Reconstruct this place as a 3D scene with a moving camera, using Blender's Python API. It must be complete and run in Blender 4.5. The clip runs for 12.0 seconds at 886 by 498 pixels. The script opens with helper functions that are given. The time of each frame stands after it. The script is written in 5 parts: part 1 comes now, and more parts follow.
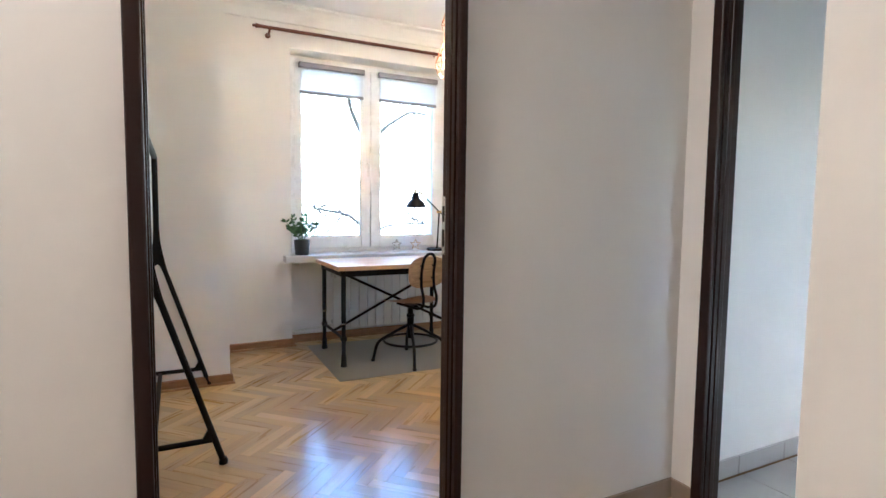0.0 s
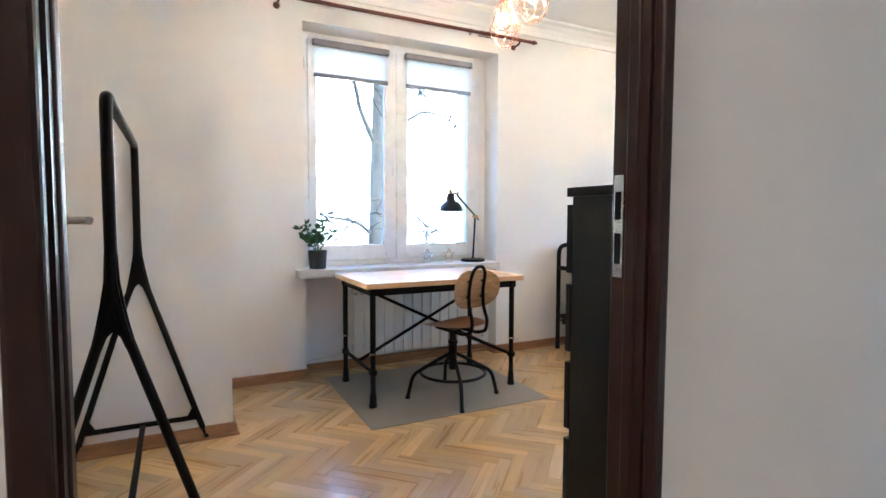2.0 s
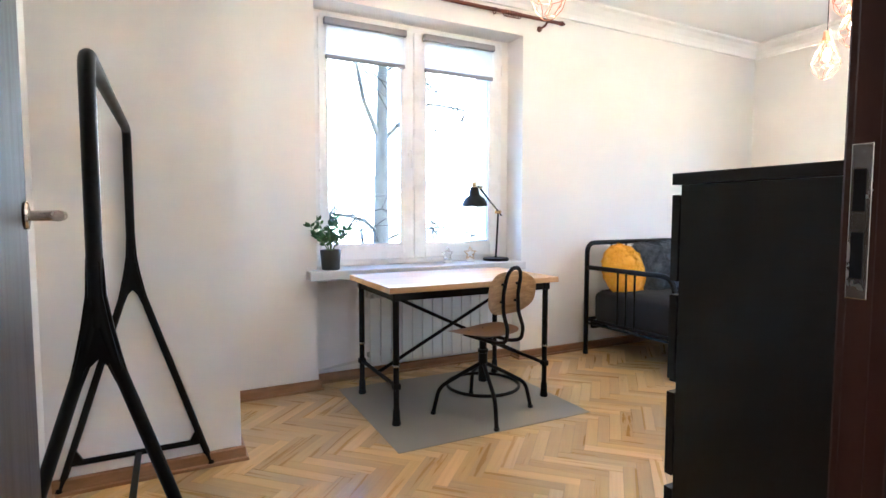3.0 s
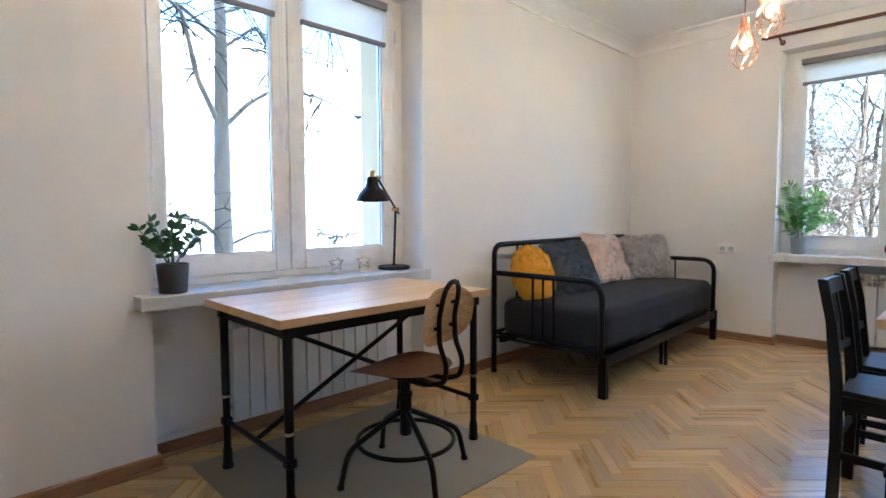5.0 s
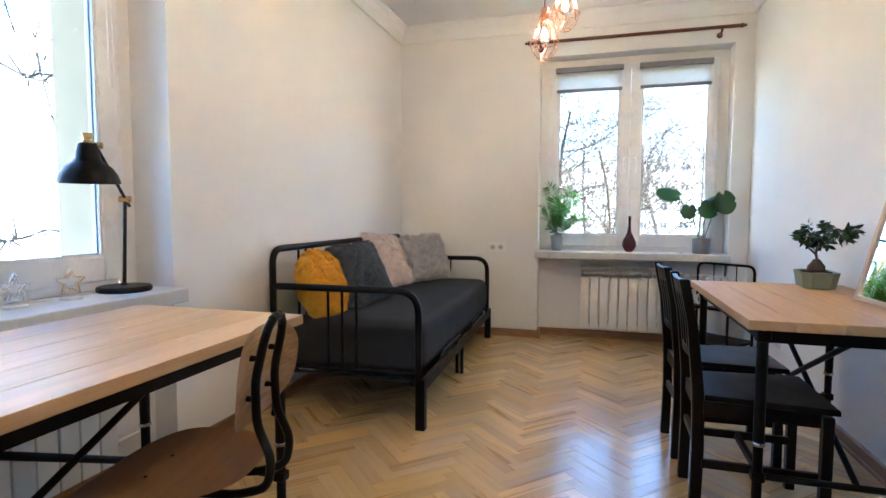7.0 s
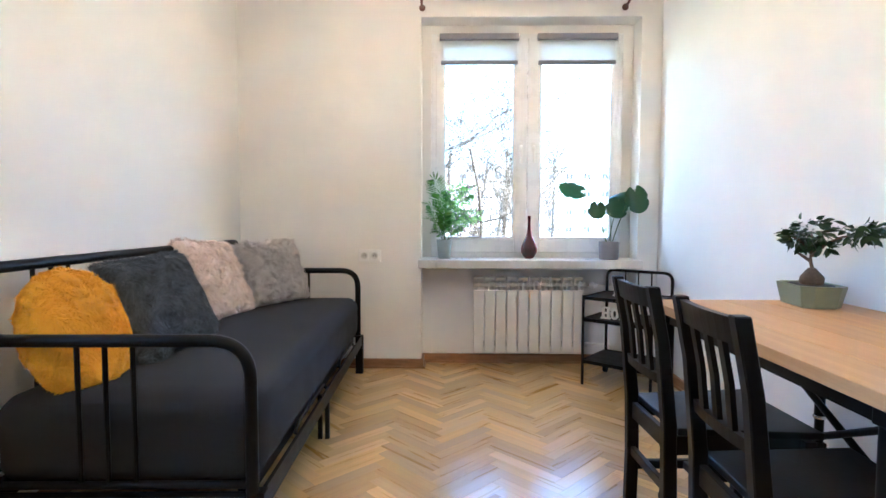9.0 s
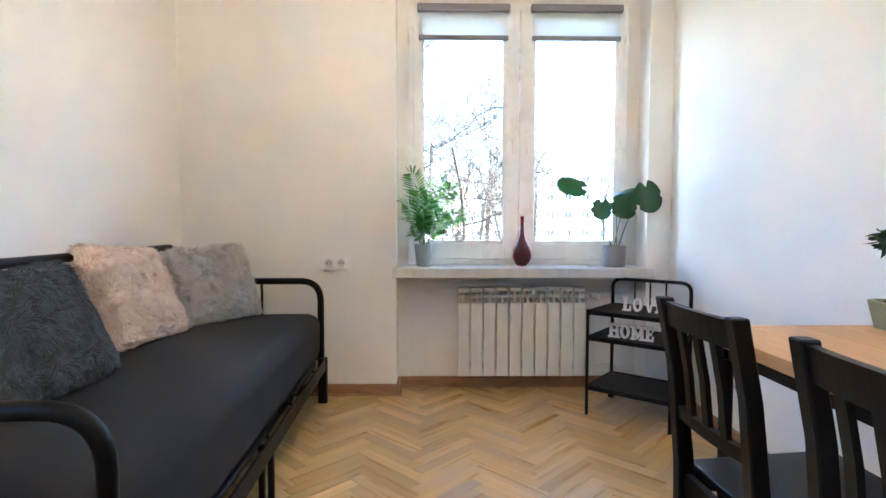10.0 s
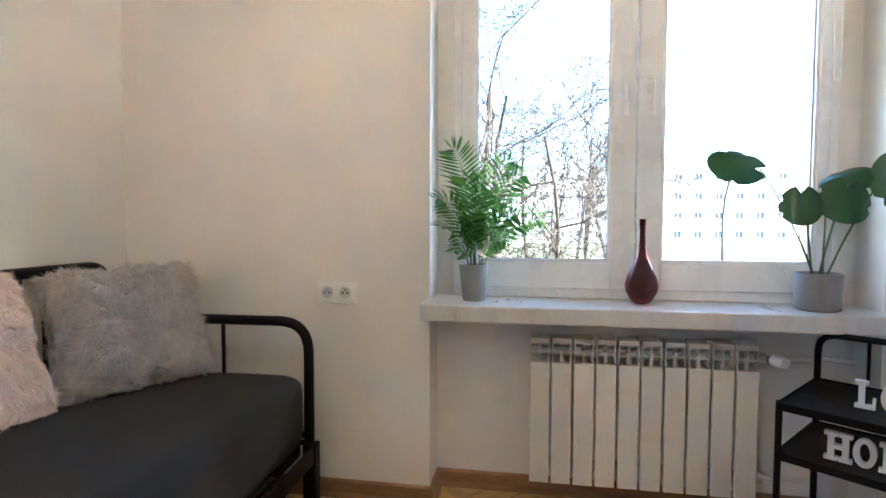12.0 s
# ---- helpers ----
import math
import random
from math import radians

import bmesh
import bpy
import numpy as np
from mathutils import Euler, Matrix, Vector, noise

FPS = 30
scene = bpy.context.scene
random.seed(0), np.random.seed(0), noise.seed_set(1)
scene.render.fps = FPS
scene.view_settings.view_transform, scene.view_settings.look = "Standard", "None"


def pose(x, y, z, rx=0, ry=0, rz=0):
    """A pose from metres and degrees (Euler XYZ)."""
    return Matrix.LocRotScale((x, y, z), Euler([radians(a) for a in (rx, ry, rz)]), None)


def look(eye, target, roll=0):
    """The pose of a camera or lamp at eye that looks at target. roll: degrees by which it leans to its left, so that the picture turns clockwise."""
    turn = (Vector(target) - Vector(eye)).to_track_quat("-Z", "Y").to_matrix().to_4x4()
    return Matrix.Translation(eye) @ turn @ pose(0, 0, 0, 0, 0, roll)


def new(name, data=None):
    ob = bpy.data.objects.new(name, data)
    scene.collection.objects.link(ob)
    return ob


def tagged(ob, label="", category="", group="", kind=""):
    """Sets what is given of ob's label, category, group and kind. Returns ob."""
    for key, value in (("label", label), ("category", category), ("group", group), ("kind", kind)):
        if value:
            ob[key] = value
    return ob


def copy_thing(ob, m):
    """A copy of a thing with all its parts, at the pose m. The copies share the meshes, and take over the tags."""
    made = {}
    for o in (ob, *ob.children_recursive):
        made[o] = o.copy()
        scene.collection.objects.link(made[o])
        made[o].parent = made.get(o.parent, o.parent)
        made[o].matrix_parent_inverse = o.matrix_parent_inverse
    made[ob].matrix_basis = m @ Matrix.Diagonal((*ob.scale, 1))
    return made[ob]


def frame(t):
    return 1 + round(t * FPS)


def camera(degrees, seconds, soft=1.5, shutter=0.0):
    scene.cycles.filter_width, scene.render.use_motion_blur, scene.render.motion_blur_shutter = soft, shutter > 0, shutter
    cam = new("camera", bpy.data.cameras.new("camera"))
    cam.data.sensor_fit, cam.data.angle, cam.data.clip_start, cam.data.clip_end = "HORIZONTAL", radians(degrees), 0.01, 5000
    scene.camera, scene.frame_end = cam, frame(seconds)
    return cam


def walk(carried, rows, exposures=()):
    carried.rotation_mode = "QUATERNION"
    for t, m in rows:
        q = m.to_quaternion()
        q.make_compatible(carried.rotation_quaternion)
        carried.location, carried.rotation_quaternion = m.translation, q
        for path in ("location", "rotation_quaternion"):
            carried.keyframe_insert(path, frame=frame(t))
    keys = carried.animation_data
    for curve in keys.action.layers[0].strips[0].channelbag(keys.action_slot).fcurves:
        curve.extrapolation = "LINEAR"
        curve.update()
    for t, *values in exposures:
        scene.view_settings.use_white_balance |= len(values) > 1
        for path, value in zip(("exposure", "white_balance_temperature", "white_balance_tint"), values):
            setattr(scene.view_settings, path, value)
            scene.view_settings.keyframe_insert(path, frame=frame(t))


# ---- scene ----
cam = camera(80.2, 12.0)
PATH = [
    (0, (0.633, 1.254, 1.175), (1.535, 3.033, 1.024), 0.7),
    (1, (0.668, 1.62, 1.148), (1.569, 3.402, 1.022), 0.3),
    (1.5, (0.689, 1.839, 1.141), (1.593, 3.619, 1.019), 0.2),
    (2, (0.681, 2.052, 1.138), (1.588, 3.83, 1.018), 0.2),
    (2.5, (0.667, 2.238, 1.138), (1.577, 4.014, 1.009), 0.1),
    (4.3, (0.738, 2.975, 1.102), (1.86, 4.621, 0.975), -0.4),
    (4.5, (0.762, 3.065, 1.104), (1.966, 4.657, 0.973), -0.4),
    (5, (0.813, 3.273, 1.111), (2.21, 4.698, 0.982), -0.2),
    (5.5, (0.871, 3.466, 1.122), (2.457, 4.677, 0.989), 0.2),
    (6, (0.947, 3.663, 1.119), (2.69, 4.634, 0.985), 0.3),
    (6.5, (1.036, 3.84, 1.103), (2.887, 4.586, 0.974), 0.2),
    (7, (1.204, 3.993, 1.088), (3.122, 4.547, 0.959), 0.2),
    (9, (2.194, 4.256, 1.050), (4.190, 4.292, 0.9415), 0.15),
    (9.5, (2.456, 4.256, 1.042), (4.454, 4.238, 0.941), 0.2),
    (10, (2.738, 4.248, 1.037), (4.735, 4.215, 0.941), 0.1),
    (10.5, (3.034, 4.221, 1.045), (5.032, 4.177, 0.947), 0.1),
    (11, (3.337, 4.172, 1.061), (5.334, 4.143, 0.966), 0.1),
    (11.5, (3.663, 4.139, 1.066), (5.658, 4.219, 0.960), 0.1),
    (12, (3.969, 4.101, 1.063), (5.939, 4.435, 0.969), 0.15),
]
walk(cam, [(t, look(eye, target, roll)) for t, eye, target, roll in PATH], [(0.0, 4.62, 4700, 2), (0.5, 4.52, 4700, 2), (1.5, 4.50, 4650, 2), (2.5, 4.88, 4550, 2), (4.5, 4.45, 4600, 2), (5.5, 3.95, 4700, 2), (7.0, 4.2, 4850, 2), (9.0, 4.60, 4700, 2), (10.5, 4.42, 4850, 2), (12.0, 4.2, 4950, 2)])


# ---- light ----
world = bpy.data.worlds.new("sky")
scene.world = world
world.use_nodes = True
wn = world.node_tree.nodes
sky = wn.new("ShaderNodeTexSky")
sky.sky_type, sky.sun_disc = "NISHITA", False
sky.air_density, sky.dust_density = 0.8, 4.0
sky.sun_elevation, sky.sun_rotation = radians(35.5), radians(190.6)
world.node_tree.links.new(sky.outputs[0], wn["Background"].inputs[0])
wn["Background"].inputs[1].default_value = 0.15
SUN_AT = Vector((-0.15, -0.80, 0.58))
lamp = bpy.data.lights.new("sun", "SUN")
lamp.energy, lamp.angle, lamp.color = 3.5, radians(0.5), (1.0, 0.95, 0.86)
sun = new("sun", lamp)
sun.matrix_world = look(SUN_AT * 30, (0, 0, 0))
HALL_GLOW = 9.0


# ---- materials ----
def material(name, colour, rough=0.6, metal=0.0, vary=0.06, scale=6.0, bump=0.1, fine=180.0, stretch=(1, 1, 1), tint=None, coat=0.0, spec=0.5):
    """A painted or plain surface with broad stains and a fine grain."""
    m = bpy.data.materials.new(name)
    m.use_nodes = True
    nt = m.node_tree
    n, l = nt.nodes, nt.links
    b = n["Principled BSDF"]
    co = n.new("ShaderNodeTexCoord")
    mp = n.new("ShaderNodeMapping")
    mp.inputs["Scale"].default_value = stretch
    l.new(co.outputs["Object"], mp.inputs[0])
    broad = n.new("ShaderNodeTexNoise")
    broad.inputs["Scale"].default_value, broad.inputs["Detail"].default_value = scale, 4
    l.new(mp.outputs[0], broad.inputs["Vector"])
    grain = n.new("ShaderNodeTexNoise")
    grain.inputs["Scale"].default_value, grain.inputs["Detail"].default_value = fine, 3
    l.new(mp.outputs[0], grain.inputs["Vector"])
    mix = n.new("ShaderNodeMix")
    mix.data_type = "RGBA"
    dark = tint or tuple(c * (1 - 2.5 * vary) for c in colour)
    mix.inputs["A"].default_value = (*dark, 1)
    mix.inputs["B"].default_value = (*colour, 1)
    add = n.new("ShaderNodeMath")
    add.operation = "MULTIPLY_ADD"
    add.inputs[1].default_value = 0.35
    l.new(grain.outputs[0], add.inputs[0])
    ramp = n.new("ShaderNodeMapRange")
    ramp.inputs["From Min"].default_value, ramp.inputs["From Max"].default_value = 0.3, 0.7
    l.new(broad.outputs[0], ramp.inputs[0])
    half = n.new("ShaderNodeMath")
    half.operation = "MULTIPLY"
    half.inputs[1].default_value = 0.75
    l.new(ramp.outputs[0], half.inputs[0])
    l.new(half.outputs[0], add.inputs[2])
    l.new(add.outputs[0], mix.inputs["Factor"])
    l.new(mix.outputs["Result"], b.inputs["Base Color"])
    rr = n.new("ShaderNodeMapRange")
    rr.inputs["To Min"].default_value, rr.inputs["To Max"].default_value = max(rough - 0.08, 0.02), min(rough + 0.08, 1)
    l.new(broad.outputs[0], rr.inputs[0])
    l.new(rr.outputs[0], b.inputs["Roughness"])
    b.inputs["Metallic"].default_value = metal
    b.inputs["Coat Weight"].default_value = coat
    b.inputs["Specular IOR Level"].default_value = spec
    if bump:
        bp = n.new("ShaderNodeBump")
        bp.inputs["Strength"].default_value, bp.inputs["Distance"].default_value = bump, 0.002
        l.new(grain.outputs[0], bp.inputs["Height"])
        l.new(bp.outputs[0], b.inputs["Normal"])
    return m


WALL = material("wall paint", (0.85, 0.833, 0.80), 0.85, vary=0.008, scale=2.5, bump=0.08, fine=140)
CEIL = material("ceiling paint", (0.85, 0.84, 0.82), 0.9, vary=0.015, scale=3, bump=0.1, fine=120)
PVC = material("white window plastic", (0.86, 0.865, 0.87), 0.28, vary=0.005, scale=8, bump=0.02)
SKIRT = material("baseboard wood", (0.36, 0.19, 0.085), 0.42, vary=0.16, scale=9, fine=90, stretch=(1, 1, 4))
FRAME = material("dark walnut door frame", (0.024, 0.0085, 0.0055), 0.38, vary=0.2, scale=5, fine=70, stretch=(6, 6, 0.6), spec=0.3)
TILE = material("beige hall tile", (0.34, 0.27, 0.21), 0.35, vary=0.08, scale=7, bump=0.04)
GROUT = material("dark parquet joint", (0.20, 0.115, 0.048), 0.7, vary=0.1)
BLACK = material("black powder coated steel", (0.0035, 0.0035, 0.004), 0.42, vary=0.15, scale=20, bump=0.08, fine=400, spec=0.2)


# ---- building tools ----
def box(bm, lo, hi, bevel=0.0):
    r = bmesh.ops.create_cube(bm, size=1.0, matrix=Matrix.LocRotScale([(a + b) / 2 for a, b in zip(lo, hi)], None, [abs(b - a) for a, b in zip(lo, hi)]))
    if bevel:
        es = list({e for v in r["verts"] for e in v.link_edges})
        bmesh.ops.bevel(bm, geom=es, offset=bevel, segments=2, affect="EDGES", profile=0.5)


def boxes(*pairs, bevel=0.0):
    bm = bmesh.new()
    for lo, hi in pairs:
        box(bm, lo, hi, bevel)
    return bm


def part(name, bm, mat, parent=None, label="", smooth=False):
    me = bpy.data.meshes.new(name)
    bm.normal_update()
    bm.to_mesh(me)
    bm.free()
    if smooth:
        me.shade_smooth()
        me.set_sharp_from_angle(angle=radians(40))
    me.materials.append(mat)
    ob = new(name, me)
    ob.parent = parent
    if label:
        ob["label"] = label
    return ob


def thing(name, m, label, category, group="", kind=""):
    ob = new(name)
    ob.matrix_world = m
    return tagged(ob, label, category, group, kind)



def tube(bm, pts, r, seg=10, closed=False, r_end=None):
    """A round bar along a line of points; r_end tapers it."""
    pts = [Vector(p) for p in pts]
    n = len(pts)
    rings, side = [], None
    for k, p in enumerate(pts):
        a = pts[(k - 1) % n] if closed or k else p
        b = pts[(k + 1) % n] if closed or k < n - 1 else p
        d = (b - a).normalized()
        if side is None:
            side = d.orthogonal().normalized()
        side = (side - d * side.dot(d)).normalized()
        up = d.cross(side)
        rr = r if r_end is None else r + (r_end - r) * k / (n - 1)
        rings.append([bm.verts.new(p + rr * (math.cos(2 * math.pi * j / seg) * side + math.sin(2 * math.pi * j / seg) * up)) for j in range(seg)])
    for k in range(n if closed else n - 1):
        a, b = rings[k], rings[(k + 1) % n]
        for j in range(seg):
            bm.faces.new((a[j], a[(j + 1) % seg], b[(j + 1) % seg], b[j]))
    if not closed:
        bm.faces.new(rings[0][::-1])
        bm.faces.new(rings[-1])
    return bm


def rod(pts, r, seg=10, closed=False, r_end=None):
    return tube(bmesh.new(), pts, r, seg, closed, r_end)


def fillet(pts, rad, n=6):
    """The line through the points with its inner corners rounded."""
    pts = [Vector(p) for p in pts]
    out = [pts[0]]
    for a, p, b in zip(pts, pts[1:], pts[2:]):
        ra = p + (a - p).normalized() * rad
        rb = p + (b - p).normalized() * rad
        out += [ra.lerp(p, t).lerp(p.lerp(rb, t), t) for t in [k / n for k in range(n + 1)]]
    return out + [pts[-1]]


def lathe(profile, seg=24, bm=None, at=(0, 0, 0)):
    bm = bm or bmesh.new()
    at = Vector(at)
    rings = []
    for r, z in profile:
        rings.append([bm.verts.new(at + Vector((max(r, 1e-4) * math.cos(2 * math.pi * j / seg), max(r, 1e-4) * math.sin(2 * math.pi * j / seg), z))) for j in range(seg)])
    for a, b in zip(rings, rings[1:]):
        for j in range(seg):
            bm.faces.new((a[j], a[(j + 1) % seg], b[(j + 1) % seg], b[j]))
    bm.faces.new(rings[0][::-1])
    bm.faces.new(rings[-1])
    return bm


def slab(outline, z0, z1, bevel=0.0):
    """A plate with the given outline in plan."""
    bm = bmesh.new()
    lo = [bm.verts.new((x, y, z0)) for x, y in outline]
    hi = [bm.verts.new((x, y, z1)) for x, y in outline]
    n = len(lo)
    bm.faces.new(lo[::-1])
    bm.faces.new(hi)
    for k in range(n):
        bm.faces.new((lo[k], lo[(k + 1) % n], hi[(k + 1) % n], hi[k]))
    if bevel:
        bmesh.ops.bevel(bm, geom=[e for e in bm.edges if abs(e.verts[0].co.z - e.verts[1].co.z) < 1e-6], offset=bevel, segments=2, affect="EDGES", profile=0.5)
    return bm


def wood(name, light, dark, rough=0.4, pieces="", coat=0.0, rings=1.0, spread=(0.80, 1.16), lean=1.0):
    """Wood with its grain along the texture's x; pieces vary one from another by object or by island."""
    m = bpy.data.materials.new(name)
    m.use_nodes = True
    n, l = m.node_tree.nodes, m.node_tree.links
    b = n["Principled BSDF"]
    co = n.new("ShaderNodeTexCoord")
    rnd = None
    if pieces == "object":
        rnd = n.new("ShaderNodeObjectInfo").outputs["Random"]
    elif pieces == "island":
        rnd = n.new("ShaderNodeNewGeometry").outputs["Random Per Island"]
    vec = co.outputs["UV" if pieces else "Object"]
    if rnd:
        sh = n.new("ShaderNodeVectorMath")
        sh.operation = "MULTIPLY_ADD"
        cb = n.new("ShaderNodeCombineXYZ")
        for k in range(3):
            l.new(rnd, cb.inputs[k])
        sh.inputs[1].default_value = (37, 91, 53)
        l.new(cb.outputs[0], sh.inputs[0])
        l.new(vec, sh.inputs[2])
        vec = sh.outputs[0]
    mp = n.new("ShaderNodeMapping")
    mp.inputs["Scale"].default_value = (1.6, 34 * rings, 34 * rings)
    l.new(vec, mp.inputs[0])
    t1 = n.new("ShaderNodeTexNoise")
    t1.inputs["Scale"].default_value, t1.inputs["Detail"].default_value, t1.inputs["Distortion"].default_value = 1.0, 5, 0.8
    l.new(mp.outputs[0], t1.inputs["Vector"])
    mp2 = n.new("ShaderNodeMapping")
    mp2.inputs["Scale"].default_value = (9, 420, 420)
    l.new(vec, mp2.inputs[0])
    t2 = n.new("ShaderNodeTexNoise")
    t2.inputs["Scale"].default_value, t2.inputs["Detail"].default_value = 1.0, 2
    l.new(mp2.outputs[0], t2.inputs["Vector"])
    ramp = n.new("ShaderNodeMapRange")
    ramp.inputs["From Min"].default_value, ramp.inputs["From Max"].default_value = 0.3, 0.72
    l.new(t1.outputs[0], ramp.inputs[0])
    s1 = n.new("ShaderNodeMath")
    s1.operation = "MULTIPLY_ADD"
    s1.inputs[1].default_value, s1.inputs[2].default_value = 0.5, 0.0
    l.new(t2.outputs[0], s1.inputs[0])
    s2 = n.new("ShaderNodeMath")
    s2.operation = "MULTIPLY_ADD"
    s2.inputs[1].default_value = 0.6
    l.new(ramp.outputs[0], s2.inputs[0])
    l.new(s1.outputs[0], s2.inputs[2])
    mix = n.new("ShaderNodeMix")
    mix.data_type = "RGBA"
    mix.inputs["A"].default_value, mix.inputs["B"].default_value = (*dark, 1), (*light, 1)
    l.new(s2.outputs[0], mix.inputs["Factor"])
    col = mix.outputs["Result"]
    if rnd:
        hs = n.new("ShaderNodeHueSaturation")
        v = n.new("ShaderNodeMapRange")
        v.inputs["To Min"].default_value, v.inputs["To Max"].default_value = spread
        pw = n.new("ShaderNodeMath")
        pw.operation = "POWER"
        pw.inputs[1].default_value = lean
        l.new(rnd, pw.inputs[0])
        l.new(pw.outputs[0], v.inputs[0])
        l.new(v.outputs[0], hs.inputs["Value"])
        mul = n.new("ShaderNodeMath")
        mul.operation = "MULTIPLY"
        mul.inputs[1].default_value = 7.31
        l.new(rnd, mul.inputs[0])
        fr = n.new("ShaderNodeMath")
        fr.operation = "FRACT"
        l.new(mul.outputs[0], fr.inputs[0])
        v2 = n.new("ShaderNodeMapRange")
        v2.inputs["To Min"].default_value, v2.inputs["To Max"].default_value = 0.92, 1.07
        l.new(fr.outputs[0], v2.inputs[0])
        l.new(v2.outputs[0], hs.inputs["Saturation"])
        l.new(col, hs.inputs["Color"])
        col = hs.outputs[0]
    l.new(col, b.inputs["Base Color"])
    rr = n.new("ShaderNodeMapRange")
    rr.inputs["To Min"].default_value, rr.inputs["To Max"].default_value = rough - 0.07, rough + 0.10
    l.new(t1.outputs[0], rr.inputs[0])
    l.new(rr.outputs[0], b.inputs["Roughness"])
    b.inputs["Coat Weight"].default_value, b.inputs["Coat Roughness"].default_value = coat, 0.17
    bp = n.new("ShaderNodeBump")
    bp.inputs["Strength"].default_value, bp.inputs["Distance"].default_value = 0.015, 0.0005
    l.new(t2.outputs[0], bp.inputs["Height"])
    l.new(bp.outputs[0], b.inputs["Normal"])
    return m


def glass(name, colour=(1, 1, 1), rough=0.0, ior=1.45):
    m = bpy.data.materials.new(name)
    m.use_nodes = True
    b = m.node_tree.nodes["Principled BSDF"]
    b.inputs["Base Color"].default_value = (*colour, 1)
    b.inputs["Transmission Weight"].default_value = 1.0
    b.inputs["Roughness"].default_value = rough
    b.inputs["IOR"].default_value = ior
    return m


def cloth(name, colour, see=0.0, rough=0.9, weave=900.0):
    """Woven cloth; see is the share of light that passes through it."""
    m = material(name, colour, rough, vary=0.06, scale=5, bump=0.3, fine=weave)
    if see:
        n, l = m.node_tree.nodes, m.node_tree.links
        tr = n.new("ShaderNodeBsdfTranslucent")
        tr.inputs[0].default_value = (*colour, 1)
        mx = n.new("ShaderNodeMixShader")
        mx.inputs[0].default_value = see
        l.new(n["Principled BSDF"].outputs[0], mx.inputs[1])
        l.new(tr.outputs[0], mx.inputs[2])
        l.new(mx.outputs[0], n["Material Output"].inputs[0])
    return m


def glow(name, colour, power):
    m = bpy.data.materials.new(name)
    m.use_nodes = True
    b = m.node_tree.nodes["Principled BSDF"]
    b.inputs["Base Color"].default_value = (*colour, 1)
    b.inputs["Emission Color"].default_value = (*colour, 1)
    b.inputs["Emission Strength"].default_value = power
    return m


PANE = glass("window glass", (0.97, 0.99, 0.985), 0.0, 1.1)
MARBLE = material("pale marble sill", (0.70, 0.685, 0.66), 0.3, vary=0.09, scale=5, bump=0.03, fine=40, stretch=(1, 3, 1))
ROD_WOOD = wood("mahogany curtain rod", (0.16, 0.045, 0.022), (0.07, 0.018, 0.01), 0.35)
TOP_WOOD = wood("pale lacquered pine top", (0.70, 0.44, 0.195), (0.50, 0.270, 0.10), 0.50, pieces="object", coat=0.0, rings=0.7, spread=(0.94, 1.05))
PLY = wood("bent oak veneer", (0.46, 0.235, 0.092), (0.27, 0.12, 0.043), 0.38, coat=0.15, rings=0.9)
PALE_PLY = wood("pale ash veneer", (0.68, 0.43, 0.20), (0.27, 0.13, 0.045), 0.4, coat=0.1, rings=2.2)
OAK_PIECE = wood("oak parquet piece", (0.67, 0.445, 0.178), (0.50, 0.305, 0.105), 0.28, pieces="object", coat=0.85, rings=0.9, spread=(0.82, 1.28), lean=1.6)
OAK_REST = wood("oak parquet rest", (0.67, 0.445, 0.178), (0.50, 0.305, 0.105), 0.28, pieces="island", coat=0.85, rings=0.9, spread=(0.82, 1.28), lean=1.6)
BLACK_WOOD = material("black-brown stained wood", (0.0035, 0.0033, 0.0034), 0.40, vary=0.2, scale=10, bump=0.15, fine=120, stretch=(1, 1, 0.15), spec=0.3)
ENAMEL = material("cream radiator enamel", (0.74, 0.725, 0.66), 0.3, vary=0.008, scale=9, bump=0.02)
# Enamel tone darkened by colour to stand for shade between the fins.
SHADE_GREY = material("radiator grey with fin shade painted in", (0.62, 0.61, 0.56), 0.5, vary=0.05)
CHROME = material("brushed steel", (0.62, 0.60, 0.57), 0.25, metal=1.0, vary=0.05, scale=30, bump=0.03)
BRASS = material("brass", (0.62, 0.42, 0.18), 0.28, metal=1.0, vary=0.05, scale=30, bump=0.02)
COPPER = material("copper wire", (0.80, 0.42, 0.27), 0.22, metal=1.0, vary=0.04, scale=40, bump=0.0)
WHITE_PLASTIC = material("white plastic", (0.84, 0.835, 0.82), 0.32, vary=0.02, bump=0.0)
GREY_TRIM = material("grey blind rail", (0.27, 0.26, 0.285), 0.45, vary=0.04, bump=0.02)
BLIND = cloth("white blind fabric", (0.80, 0.79, 0.80), see=0.5, weave=600)
PLASTER = material("cream exterior plaster", (0.68, 0.49, 0.28), 0.9, vary=0.05, scale=3, bump=0.4, fine=60)
SHEET = cloth("charcoal jersey sheet", (0.018, 0.0175, 0.0195), rough=0.95, weave=700)
BULB_GLASS = glass("clear bulb glass", (1.0, 0.93, 0.85), 0.0, 1.12)
FILAMENT = glow("glowing filament", (1.0, 0.66, 0.37), 17.0)
HALL_TILE = material("pale stone tile", (0.46, 0.44, 0.42), 0.3, vary=0.08, scale=4, bump=0.03)

# ---- structure ----
H = 2.80
def structure(name, bm, mat, label, category):
    return tagged(part(name, bm, mat), label, category, kind="structure")

